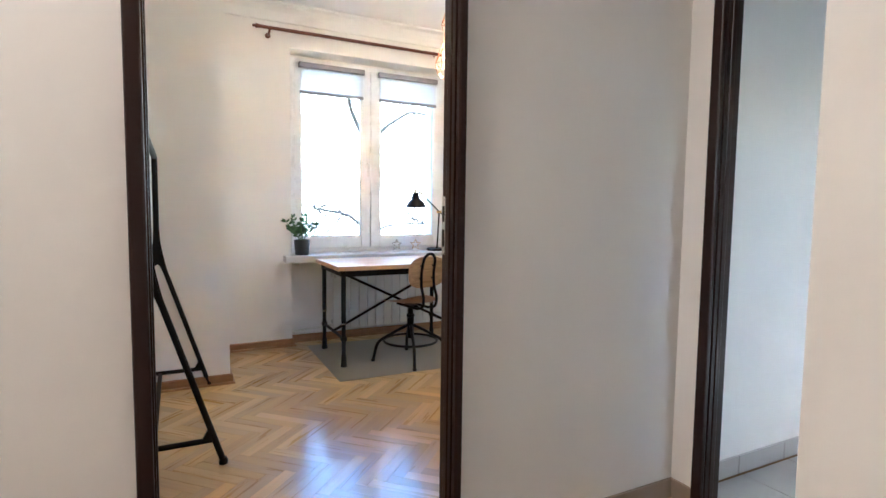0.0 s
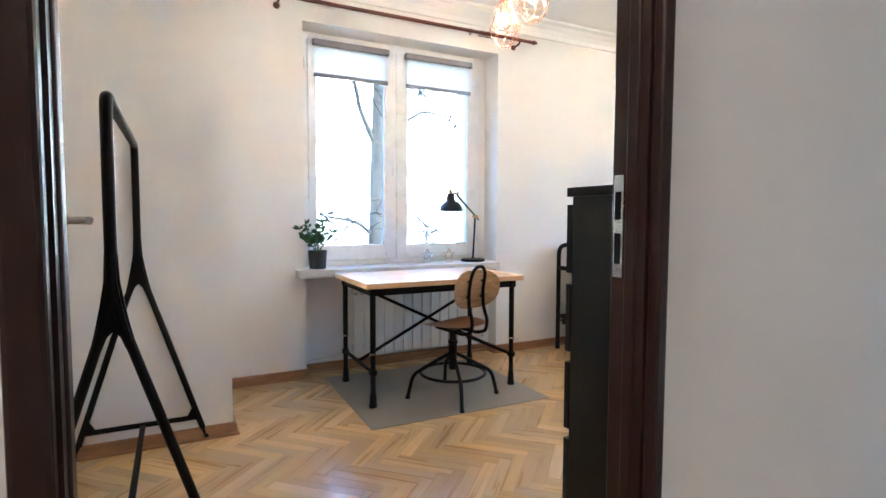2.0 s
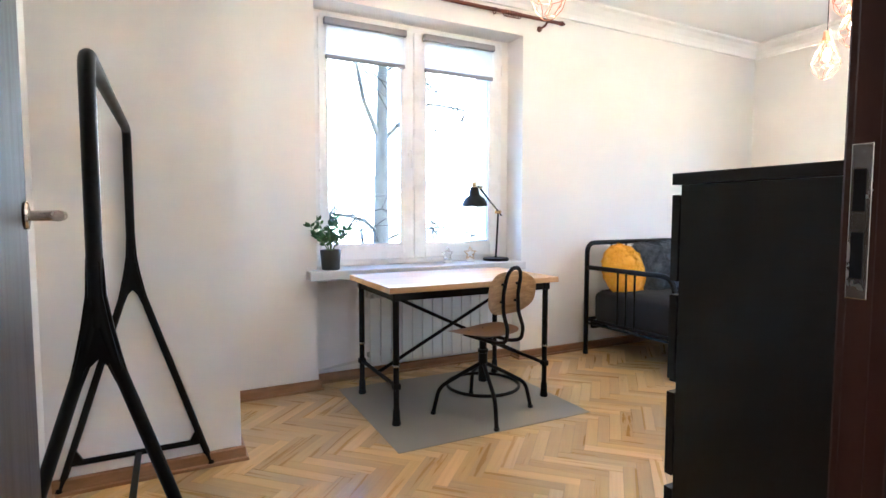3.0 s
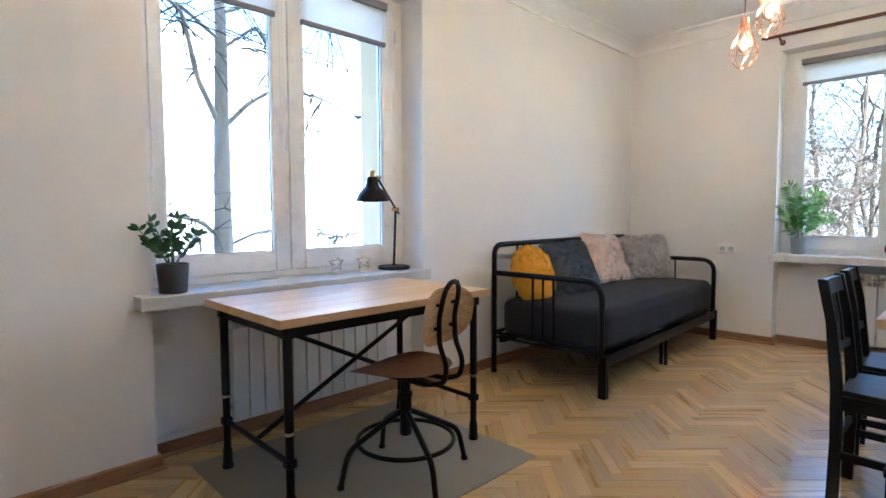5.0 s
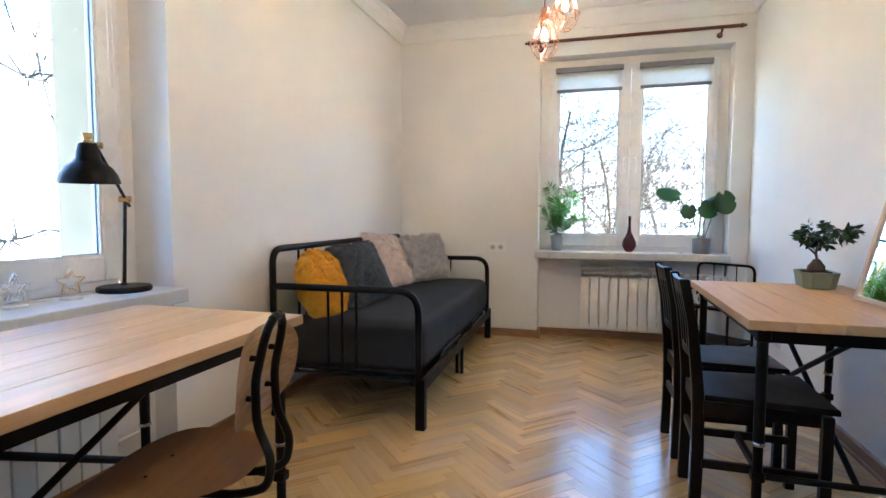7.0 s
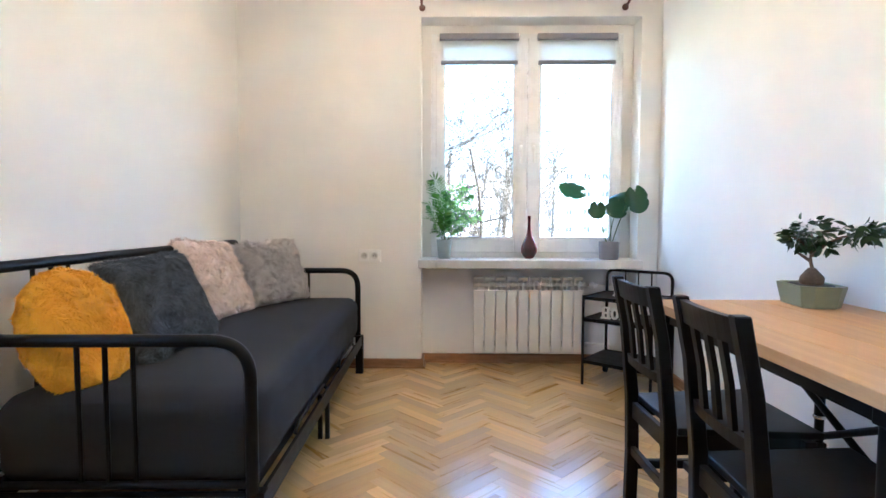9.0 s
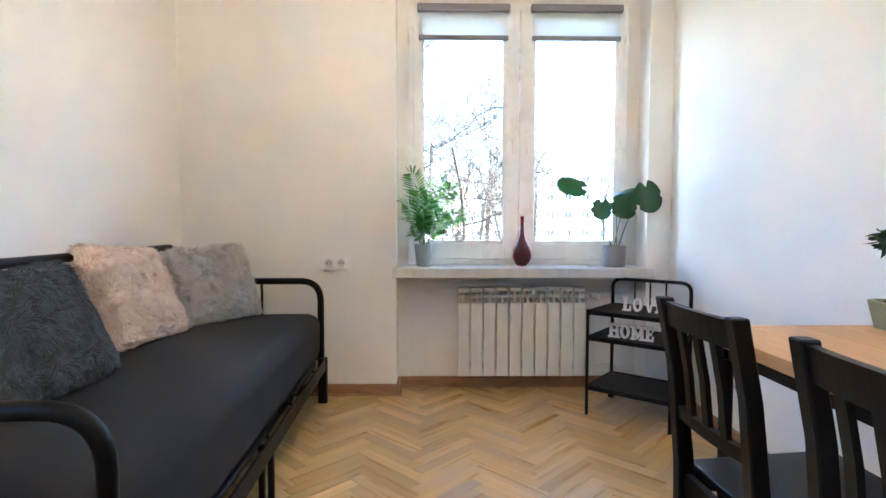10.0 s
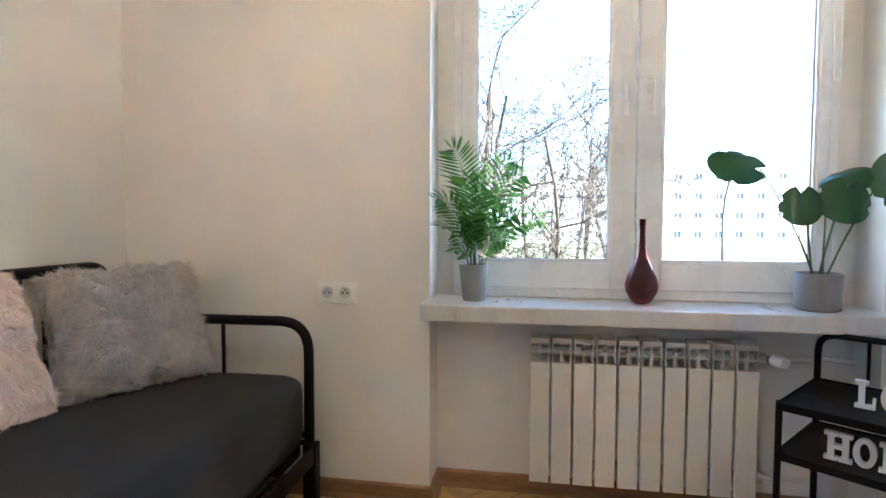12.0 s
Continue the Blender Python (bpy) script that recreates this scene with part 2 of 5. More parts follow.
structure("floor", boxes(((-0.3, 2.70, -0.10), (6.3, 6.1, -0.006))), GROUT, "oak herringbone parquet floor, satin varnish, worn honey colour", "floor")
structure("wall_north", boxes(((0.93, 5.76, 0), (1.49, 6.2, H)), ((3.075, 5.76, 0), (6.35, 6.2, H)), ((1.49, 5.76, 2.475), (3.075, 6.2, H)), ((1.49, 5.88, 0), (3.075, 6.2, 0.716)), ((1.49, 6.0, 0.716), (3.075, 6.2, 0.776))), WALL, "off-white painted wall with a deep window niche", "wall")
structure("pier", boxes(((0.0, 4.96, 0), (0.93, 6.2, H))), WALL, "off-white painted corner pier", "wall")
structure("wall_west", boxes(((-0.2, 2.765, 0), (0.2, 4.96, H))), WALL, "off-white painted side wall", "wall")
structure("wall_east", boxes(((5.90, 4.478, 0), (6.35, 5.76, H)), ((5.90, 2.6, 0), (6.35, 2.962, H)), ((5.90, 2.962, 2.45), (6.35, 4.478, H)), ((6.06, 2.962, 0), (6.35, 4.478, 0.72)), ((6.12, 2.962, 0.72), (6.35, 4.478, 0.78))), WALL, "off-white painted wall with a deep window niche", "wall")
structure("wall_south", boxes(((-1.6, 2.70, 0), (0.545, 2.765, H)), ((1.414, 2.70, 0), (1.76, 2.765, H)), ((1.76, 2.70, 0), (5.90, 2.82, H)), ((0.545, 2.70, 2.08), (1.414, 2.765, H))), WALL, "off-white painted partition with a doorway", "wall")
structure("ceiling", boxes(((-1.6, -1.0, H), (6.35, 6.2, H + 0.12))), CEIL, "white painted ceiling", "ceiling")
structure("hall_floor", boxes(((-1.6, -1.0, -0.10), (4.3, 2.70, -0.007))), TILE, "pale tiled hall floor", "floor")
structure("hall_wall_east", boxes(((2.44, 2.558, 0), (2.52, 2.70, H)), ((2.44, 1.7, 2.08), (2.52, 2.558, H))), WALL, "off-white hall wall with a second doorway", "wall")
structure("hall_corner", boxes(((1.75, -1.0, 0), (2.52, 1.85, H))), WALL, "off-white hall corner", "wall")
# Unseen wall, added to limit the daylight that reaches the next room.
structure("daylight_baffle", boxes(((2.52, -1.1, 0), (3.05, -1.0, H)), ((3.85, -1.1, 0), (4.4, -1.0, H)), ((3.05, -1.1, 0), (3.85, -1.0, 1.62)), ((3.05, -1.1, 1.97), (3.85, -1.0, H))), WALL, "unseen added wall whose opening limits the next room's daylight", "wall")
structure("hall_wall_west", boxes(((-1.6, -1.0, 0), (-1.5, 2.70, H))), WALL, "off-white hall wall", "wall")
structure("hall_wall_south", boxes(((-1.5, -1.1, 0), (1.75, -1.0, H))), WALL, "off-white hall wall", "wall")

# trims of the room
def run_of(profile, pts):
    """A moulding of the given profile (out, up) along a line in plan; the room lies to the left of the line."""
    bm = bmesh.new()
    rows = []
    pts = [Vector((x, y, 0)) for x, y in pts]
    for k, p in enumerate(pts):
        d1 = (p - pts[k - 1]).normalized() if k else (pts[1] - p).normalized()
        d2 = (pts[k + 1] - p).normalized() if k < len(pts) - 1 else d1
        n1, n2 = Vector((-d1.y, d1.x, 0)), Vector((-d2.y, d2.x, 0))
        m = (n1 + n2).normalized()
        m /= max(m.dot(n1), 0.3)
        rows.append([bm.verts.new(p + m * o + Vector((0, 0, z))) for o, z in profile])
    for a, b in zip(rows, rows[1:]):
        for j in range(len(profile)):
            jj = (j + 1) % len(profile)
            bm.faces.new((a[j], a[jj], b[jj], b[j]))
    bm.faces.new(rows[0][::-1])
    bm.faces.new(rows[-1])
    bmesh.ops.recalc_face_normals(bm, faces=bm.faces)
    return bm


SKIRTING = [(0.001, 0.0), (0.030, 0.0), (0.028, 0.012), (0.018, 0.016), (0.016, 0.058), (0.010, 0.064), (0.001, 0.064)]
SKIRT_LINES = [
    [(5.90, 2.82), (5.90, 2.962), (6.06, 2.962), (6.06, 4.478), (5.90, 4.478), (5.90, 5.76), (3.075, 5.76), (3.075, 5.88), (1.49, 5.88), (1.49, 5.76), (0.93, 5.76), (0.93, 4.96), (0.2, 4.96), (0.2, 2.765)],
    [(1.76, 2.82), (5.90, 2.82)],
]
for pts in SKIRT_LINES:
    structure("baseboard", run_of(SKIRTING, pts), SKIRT, "brown varnished wooden baseboard with quarter round", "baseboard")
COVE = [(0.001, H - 0.14), (0.022, H - 0.14), (0.024, H - 0.105), (0.034, H - 0.07), (0.058, H - 0.034), (0.090, H - 0.018), (0.095, H - 0.002), (0.001, H - 0.002)]
structure("trim", run_of(COVE, [(0.2, 2.765), (1.76, 2.765), (1.76, 2.82), (5.90, 2.82), (5.90, 5.76), (0.93, 5.76), (0.93, 4.96), (0.2, 4.96), (0.2, 2.765)]), CEIL, "white plaster cove moulding under the ceiling", "moulding")
# Facade extended far out of view, up and sideways, to shade the tree.
structure("trim", boxes(((1.49, 6.2, 0.70), (1.545, 6.25, 2.50)), ((2.955, 6.003, 0.776), (3.075, 6.25, 2.475)), ((-16, 6.2, -2.0), (1.49, 6.25, 14)), ((3.075, 6.2, -2.0), (6.4, 6.25, 14)), ((1.49, 6.2, -2.0), (3.075, 6.27, 0.70)), ((1.49, 6.2, 2.44), (3.075, 6.25, 14))), PLASTER, "cream rendered outside wall round the window, carried up unseen for shade", "facade")
structure("trim", boxes(((6.35, -1.0, -2.0), (6.40, 2.99, 14)), ((6.35, 4.45, -2.0), (6.40, 6.2, 14)), ((6.35, 2.99, -2.0), (6.42, 4.45, 0.70)), ((6.35, 2.99, 2.41), (6.40, 4.45, 14))), PLASTER, "cream rendered outside wall round the window, carried up unseen for shade", "facade")
structure("trim", boxes(((1.49, 5.962, 0.776), (1.523, 5.999, 2.475)), ((3.002, 5.962, 0.776), (3.075, 5.999, 2.475)), ((1.523, 5.962, 2.453), (3.002, 5.999, 2.475))), WALL, "white plaster filled round the window frame", "reveal")
structure("trim", boxes(((6.067, 4.414, 0.78), (6.117, 4.478, 2.45)), ((6.067, 2.962, 0.78), (6.117, 3.038, 2.45)), ((6.067, 3.038, 2.387), (6.117, 4.414, 2.45))), WALL, "white plaster filled round the window frame", "reveal")
structure("window_sill", boxes(((1.422, 5.651, 0.716), (3.045, 5.88, 0.776)), bevel=0.006), MARBLE, "thick pale marble window sill with rounded edge", "window sill")
structure("window_sill", boxes(((1.49, 5.884, 0.716), (3.075, 5.998, 0.776))), MARBLE, "pale marble window sill behind the niche", "window sill")
structure("window_sill", boxes(((5.78, 2.962, 0.72), (6.06, 4.492, 0.78)), bevel=0.006), MARBLE, "thick pale marble window sill with rounded edge", "window sill")
structure("window_sill", boxes(((6.062, 2.962, 0.72), (6.118, 4.478, 0.78))), MARBLE, "pale marble window sill behind the niche", "window sill")
structure("hall_wall_north", boxes(((4.3, -1.0, 0), (4.4, 2.70, H))), WALL, "off-white kitchen end wall", "wall")
structure("baseboard", boxes(((1.430, 2.688, 0), (2.44, 2.70, 0.08)), bevel=0.002), TILE, "brown ceramic tile baseboard in the hall", "baseboard")
structure("baseboard", boxes(((2.428, 2.597, 0), (2.44, 2.688, 0.08)), bevel=0.002), TILE, "brown ceramic tile baseboard in the hall", "baseboard")
structure("baseboard", boxes(*[((2.53 + k * 0.34, 2.688, 0), (2.865 + k * 0.34, 2.70, 0.085)) for k in range(5)], bevel=0.002), HALL_TILE, "pale stone tile baseboard in the next room", "baseboard")
side_floor = structure("hall_floor", boxes(((2.53, 1.0, 0.0005), (4.3, 2.688, 0.002))), GROUT, "pale stone tiled floor of the next room", "floor")
for kx in range(5):
    for ky in range(5):
        part("tile", boxes(((2.535 + kx * 0.34, 1.0 + ky * 0.335, 0.002), (2.87 + kx * 0.34, 1.33 + ky * 0.335, 0.006))), HALL_TILE, side_floor)


# ---- doors ----
def door_frame(name, m, w, depth, label, wide=(0.038, 0.026)):
    """A casing with a rebated jamb round an opening of width w; x along the wall, y through it."""
    ob = thing(name, m, label, "door frame", kind="structure")
    for x0, x1, xr in ((-wide[0], 0.0, 0.008), (w, w + wide[1], w - 0.008)):
        bm = boxes(((x0, -0.026, 0), (x1, 0.0, 2.10)), bevel=0.006)
        box(bm, (x0 if x0 < 0 else w - 0.004, 0.001, 0), (x1 - 0.012 if x0 > 0 else 0.004, depth, 2.07))
        box(bm, (min(x0 + 0.012, xr), 0.02, 0), (max(x1 - 0.012, xr), 0.045, 2.06), 0.003)
        box(bm, (x0, depth, 0), (x1, depth + 0.014, 2.10), 0.004)
        part("jamb", bm, FRAME, ob)
    bm = boxes(((-wide[0], -0.026, 2.052), (w + wide[1], 0.0, 2.10)), bevel=0.006)
    box(bm, (0.0, 0.001, 2.05), (w, depth, 2.07))
    part("head", bm, FRAME, ob)
    return ob


frame_1 = door_frame("door_frame", pose(0.570, 2.695, 0), 0.832, 0.071, "dark walnut veneered door frame, open to the room")
plate = part("strike_plate", boxes(((0.8245, 0.049, 1.03), (0.8275, 0.072, 1.215)), bevel=0.001), CHROME, frame_1, "worn steel strike plate")
# No holes are cut: black patches on the plate give their dark.
part("latch_hole_patch", boxes(((0.8235, 0.055, 1.135), (0.8243, 0.068, 1.185)), ((0.8235, 0.055, 1.055), (0.8243, 0.068, 1.110))), BLACK, plate, "black patch standing in for the latch hole's shade")
door_frame("door_frame", pose(2.445, 2.552, 0, rz=-90), 0.78, 0.075, "dark walnut veneered door frame of the next room", (0.042, 0.042))
door_1 = thing("door_1", pose(0.530, 2.785, 0.008, rz=96), "dark walnut veneered door, wide open against the wall", "door", kind="structure")
part("leaf", boxes(((0.0, 0.0, 0.0), (0.80, 0.038, 2.03)), bevel=0.003), FRAME, door_1)
hd = part("handle", lathe([(0.022, 0), (0.024, 0.004), (0.022, 0.008), (0.009, 0.010), (0.009, 0.05)], 16), CHROME, door_1, "brushed steel lever handle", smooth=True)
hd.matrix_local = pose(0.74, 0.0, 1.12, 90, 0, 0)
part("lever", rod(fillet([(0.74, -0.045, 1.12), (0.74, -0.052, 1.12), (0.62, -0.052, 1.12)], 0.006), 0.009), CHROME, door_1, "brushed steel lever", smooth=True)


# ---- windows ----
def window(name, m, w, h, glass_x, label):
    """A white plastic window with two sashes; x along the wall, y outwards, z from the sill."""
    ob = thing(name, m, label, "window", kind="structure")
    f = 0.045
    part("window_frame", boxes(((0, 0.012, 0), (f, 0.075, h)), ((w - f, 0.012, 0), (w, 0.075, h)), ((f, 0.012, 0), (w - f, 0.075, f)), ((f, 0.012, h - f), (w - f, 0.075, h)), bevel=0.004), PVC, ob)
    mid = (glass_x[1] + glass_x[2]) / 2
    for k, (a, b) in enumerate(((glass_x[0], glass_x[1]), (glass_x[2], glass_x[3]))):
        z0, z1 = 0.138, h - 0.085
        x0 = f - 0.012 if k == 0 else mid + 0.002
        x1 = mid - 0.002 if k == 0 else w - f + 0.012
        lo, hi = f - 0.008, h - f + 0.012
        sash = part("sash", boxes(((x0, 0, lo), (a, 0.06, hi)), ((b, 0, lo), (x1, 0.06, hi)), ((a, 0.0, lo), (b, 0.06, z0)), ((a, 0.0, z1), (b, 0.06, hi)), bevel=0.005), PVC, ob)
        part("glazing_bead", boxes(((a, 0.006, z0), (a + 0.010, 0.02, z1)), ((b - 0.010, 0.006, z0), (b, 0.02, z1)), ((a + 0.010, 0.006, z0), (b - 0.010, 0.02, z0 + 0.010)), ((a + 0.010, 0.006, z1 - 0.010), (b - 0.010, 0.02, z1))), PVC, sash)
        part("seal", boxes(((a + 0.001, 0.021, z0 + 0.001), (a + 0.013, 0.026, z1 - 0.001)), ((b - 0.013, 0.021, z0 + 0.001), (b - 0.001, 0.026, z1 - 0.001)), ((a + 0.013, 0.021, z0 + 0.001), (b - 0.013, 0.026, z0 + 0.013)), ((a + 0.013, 0.021, z1 - 0.013), (b - 0.013, 0.026, z1 - 0.001))), GREY_TRIM, sash)
        pane = part("pane", boxes(((a + 0.002, 0.030, z0 + 0.002), (b - 0.002, 0.034, z1 - 0.002))), PANE, sash)
        pane.visible_shadow = False
        hx = b + 0.045 if k == 0 else a - 0.045
        hz = 0.80
        if k == 0 or name == "window_2":
            hnd = part("handle", boxes(((hx - 0.013, -0.010, hz - 0.035), (hx + 0.013, 0.0, hz + 0.035)), bevel=0.003), WHITE_PLASTIC, sash, "white plastic window handle")
            part("grip", rod(fillet([(hx, -0.008, hz), (hx, -0.042, hz), (hx, -0.044, hz - 0.12)], 0.02), 0.0095, 8), WHITE_PLASTIC, sash, smooth=True)
        for hzz in (0.16, h - 0.25):
            hxx = 0.010 if k == 0 else w - 0.010
            part("hinge", rod([(hxx, -0.006, hzz), (hxx, -0.006, hzz + 0.075)], 0.007, 8), WHITE_PLASTIC, sash, "white hinge cover", smooth=True)
    return ob


window("window_1", pose(1.525, 5.925, 0.776), 1.475, 1.675, (0.085, 0.628, 0.808, 1.362), "white plastic double window with bare trees outside")
window("window_2", pose(6.03, 4.412, 0.78, rz=-90), 1.372, 1.605, (0.087, 0.602, 0.780, 1.300), "white plastic double window with plants on its sill")


def blind(m, w, drop):
    ob = thing("roller_blind", m, "white roller blind with grey rails, drawn down a little", "blind", "roller blinds on the windows")
    part("cassette", boxes(((-0.015, -0.042, -0.045), (w + 0.015, 0.0, 0.0)), bevel=0.008), GREY_TRIM, ob, "grey cassette")
    bm = bmesh.new()
    n = 14
    rows = []
    for z in (-0.04, -drop * 0.5, -drop):
        rows.append([bm.verts.new((w * k / n, -0.016 + 0.0008 * math.sin(k * 1.3), z)) for k in range(n + 1)])
    for a, b in zip(rows, rows[1:]):
        for k in range(n):
            bm.faces.new((a[k], a[k + 1], b[k + 1], b[k]))
    bmesh.ops.solidify(bm, geom=bm.faces[:], thickness=0.0012)
    part("fabric", bm, BLIND, ob, "translucent white fabric")
    part("bottom_rail", boxes(((-0.006, -0.027, -drop - 0.029), (w + 0.006, -0.004, -drop)), bevel=0.006), GREY_TRIM, ob, "grey bottom rail")
    x = w + 0.022
    part("chain", rod(fillet([(x, -0.02, -0.02), (x, -0.03, -0.80), (x + 0.012, -0.03, -0.82), (x + 0.024, -0.03, -0.80), (x + 0.02, -0.02, -0.02)], 0.01), 0.0016, 5), WHITE_PLASTIC, ob, "white bead chain")
    return ob


blind(pose(1.525 + 0.080, 5.922, 2.412), 0.555, 0.235)
blind(pose(1.525 + 0.800, 5.922, 2.412), 0.565, 0.235)
blind(pose(6.027, 4.412 - 0.075, 2.372, rz=-90), 0.535, 0.185)
blind(pose(6.027, 4.412 - 0.768, 2.372, rz=-90), 0.535, 0.185)


# ---- curtain rods ----
def curtain_rod(m, length, rings, label):
    ob = thing("curtain_rod", m, label, "curtain rod", "curtain rods over the windows")
    part("pole", rod([(0.05, 0, 0), (length - 0.05, 0, 0)], 0.0135, 12), ROD_WOOD, ob, smooth=True)
    for x, s in ((0.0, 1), (length, -1)):
        bm = lathe([(0.0, 0), (0.009, 0.003), (0.012, 0.012), (0.008, 0.02), (0.018, 0.028), (0.019, 0.036), (0.013, 0.046), (0.015, 0.05)], 12)
        f = part("finial", bm, ROD_WOOD, ob, "turned wooden finial", smooth=True)
        f.matrix_local = pose(x, 0, 0, 0, 90 * s, 0)
    for x in (0.13, length - 0.17):
        b = part("bracket", rod(fillet([(x, 0.098, -0.035), (x, 0.02, -0.03), (x, 0, -0.012)], 0.015), 0.009, 8), ROD_WOOD, ob, smooth=True)
        c = part("wall_rose", lathe([(0.022, 0), (0.022, 0.008), (0.012, 0.014)], 12), ROD_WOOD, ob, smooth=True)
        c.matrix_local = pose(x, 0.098, -0.035, 90, 0, 0)
    for k in range(rings):
        x = length - 0.42 - 0.021 * k - (0.07 if k == rings - 1 else 0)
        r = part("ring", rod([(x + 0.003 * math.sin(k * 2.1), 0.021 * math.cos(a), 0.021 * math.sin(a) - 0.007) for a in [2 * math.pi * j / 14 for j in range(14)]], 0.0035, 6, closed=True), ROD_WOOD, ob, smooth=True)
    return ob


curtain_rod(pose(1.19, 5.662, 2.578), 2.20, 8, "dark mahogany curtain rod with wooden rings and no curtain")
curtain_rod(pose(5.802, 4.60, 2.545, rz=-90), 1.69, 0, "dark mahogany curtain rod with no curtain")


# ---- radiators ----
def radiator(m, n, label):
    """An aluminium radiator of n sections, 80 mm each; x along the wall, y towards it."""
    ob = thing("radiator", m, label, "radiator", "radiators under the windows")
    p = 0.0792
    for k in range(n):
        x0, x1 = k * p + 0.0034, (k + 1) * p - 0.0034
        bm = boxes(((x0, 0, 0), (x1, 0.014, 0.455)), bevel=0.004)
        box(bm, (x0 + 0.03, 0.014, 0.02), (x1 - 0.03, 0.085, 0.50))
        box(bm, (x0 + 0.002, 0.006, 0.525), (x1 - 0.002, 0.085, 0.545), 0.004)
        for xx in (x0 + 0.002, (x0 + x1) / 2 - 0.002, x1 - 0.006):
            box(bm, (xx, 0.010, 0.455), (xx + 0.004, 0.08, 0.525))
        box(bm, (x0 + 0.002, 0.012, 0.488), (x1 - 0.002, 0.018, 0.494))
        part("section", bm, ENAMEL, ob)
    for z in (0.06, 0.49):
        part("header_pipe", rod([(0.004, 0.05, z), (n * p + 0.03, 0.05, z)], 0.019, 12), SHADE_GREY, ob, smooth=True)
    v = part("valve", rod([(n * p + 0.03, 0.05, 0.49), (n * p + 0.10, 0.05, 0.49)], 0.010, 10), CHROME, ob, "steel valve", smooth=True)
    hd = part("thermostat", lathe([(0.012, 0), (0.021, 0.006), (0.023, 0.03), (0.019, 0.055), (0.008, 0.06)], 16), WHITE_PLASTIC, ob, "white thermostat head", smooth=True)
    hd.matrix_local = pose(n * p + 0.055, 0.045, 0.49, 90, 0, 20)
    part("pipe", rod(fillet([(n * p + 0.09, 0.05, 0.49), (n * p + 0.23, 0.075, 0.49), (n * p + 0.33, 0.075, 0.48)], 0.03), 0.009, 8), ENAMEL, ob, smooth=True)
    part("pipe", rod(fillet([(n * p + 0.01, 0.05, 0.06), (n * p + 0.20, 0.055, 0.06), (n * p + 0.22, 0.09, 0.02)], 0.03), 0.009, 8), ENAMEL, ob, smooth=True)
    return ob


radiator(pose(5.925, 4.108, 0.10, rz=-90), 10, "cream aluminium radiator of ten sections under the window")
rad = radiator(pose(1.845, 5.782, 0.105), 12, "cream aluminium radiator of twelve sections behind the desk")
part("pipe", rod(fillet([(0.02, 0.05, 0.03), (-0.30, 0.06, 0.0), (-0.345, 0.06, -0.01)], 0.02), 0.010, 8), ENAMEL, rad, smooth=True)
rail = tagged(part("wall_rail", boxes(((1.492, 5.79, 0.685), (1.56, 5.876, 0.712)), ((1.56, 5.84, 0.695), (3.0, 5.876, 0.712)))  , SHADE_GREY), "grey steel bracket strip under the marble sill", "bracket")


# ---- tables ----
def table(name, m, label):
    """A wood-topped steel table, 1.10 by 0.68 m; the origin is the middle of its floor plan."""
    ob = thing(name, m, label, "desk" if name == "desk" else "table")
    L, D, Hh = 1.10, 0.68, 0.752
    n = 5
    top = part("frame", boxes(((-L / 2 + 0.045, -D / 2 + 0.05, 0.672), (L / 2 - 0.045, -D / 2 + 0.062, 0.719)), ((-L / 2 + 0.045, D / 2 - 0.062, 0.672), (L / 2 - 0.045, D / 2 - 0.05, 0.719)), ((-L / 2 + 0.045, -D / 2 + 0.062, 0.672), (-L / 2 + 0.057, D / 2 - 0.062, 0.719)), ((L / 2 - 0.057, -D / 2 + 0.062, 0.672), (L / 2 - 0.045, D / 2 - 0.062, 0.719))), BLACK, ob, "black steel apron")
    for k in range(n):
        y0, y1 = -D / 2 + k * D / n, -D / 2 + (k + 1) * D / n
        bm = boxes(((-L / 2, y0 + 0.0007, 0.720), (L / 2, y1 - 0.0007, Hh)))
        bmesh.ops.bevel(bm, geom=[e for e in bm.edges if abs(e.verts[0].co.x - e.verts[1].co.x) > 0.5 or e.verts[0].co.z + e.verts[1].co.z > 1.49], offset=0.0022, segments=2, affect="EDGES", profile=0.5)
        uv_metres(bm)
        part("board", bm, TOP_WOOD, ob, "pale lacquered pine board")
    for sx in (-1, 1):
        for sy in (-1, 1):
            x, y = sx * (L / 2 - 0.056), sy * (D / 2 - 0.058)
            leg = part("leg", lathe([(0.022, 0.0), (0.0245, 0.006), (0.0245, 0.016), (0.021, 0.028), (0.0195, 0.085), (0.0155, 0.092), (0.0155, 0.33), (0.0175, 0.332), (0.0175, 0.72)], 14, at=(x, y, 0)), BLACK, ob, smooth=True)
            part("collar", lathe([(0.0195, 0.318), (0.021, 0.320), (0.021, 0.328), (0.0195, 0.330)], 14, at=(x, y, 0)), CHROME, leg, "bright steel collar", smooth=True)
            part("clamp", boxes(((x - 0.0205, y - 0.0205, 0.196), (x + 0.0205, y + 0.0205, 0.229)), bevel=0.006), BLACK, leg)
            part("bracket", boxes(((x - 0.0205, y - 0.0205, 0.672), (x + 0.0205, y + 0.0205, 0.718)), bevel=0.004), BLACK, leg)
        x = sx * (L / 2 - 0.056)
        part("side_bar", rod([(x, -D / 2 + 0.06, 0.212), (x, D / 2 - 0.06, 0.212)], 0.0115, 10), BLACK, ob, smooth=True)
        part("brace", rod([(x, 0.006 * sx, 0.215), (-x, 0.006 * sx, 0.70)], 0.0105, 10), BLACK, ob, smooth=True)
    return ob


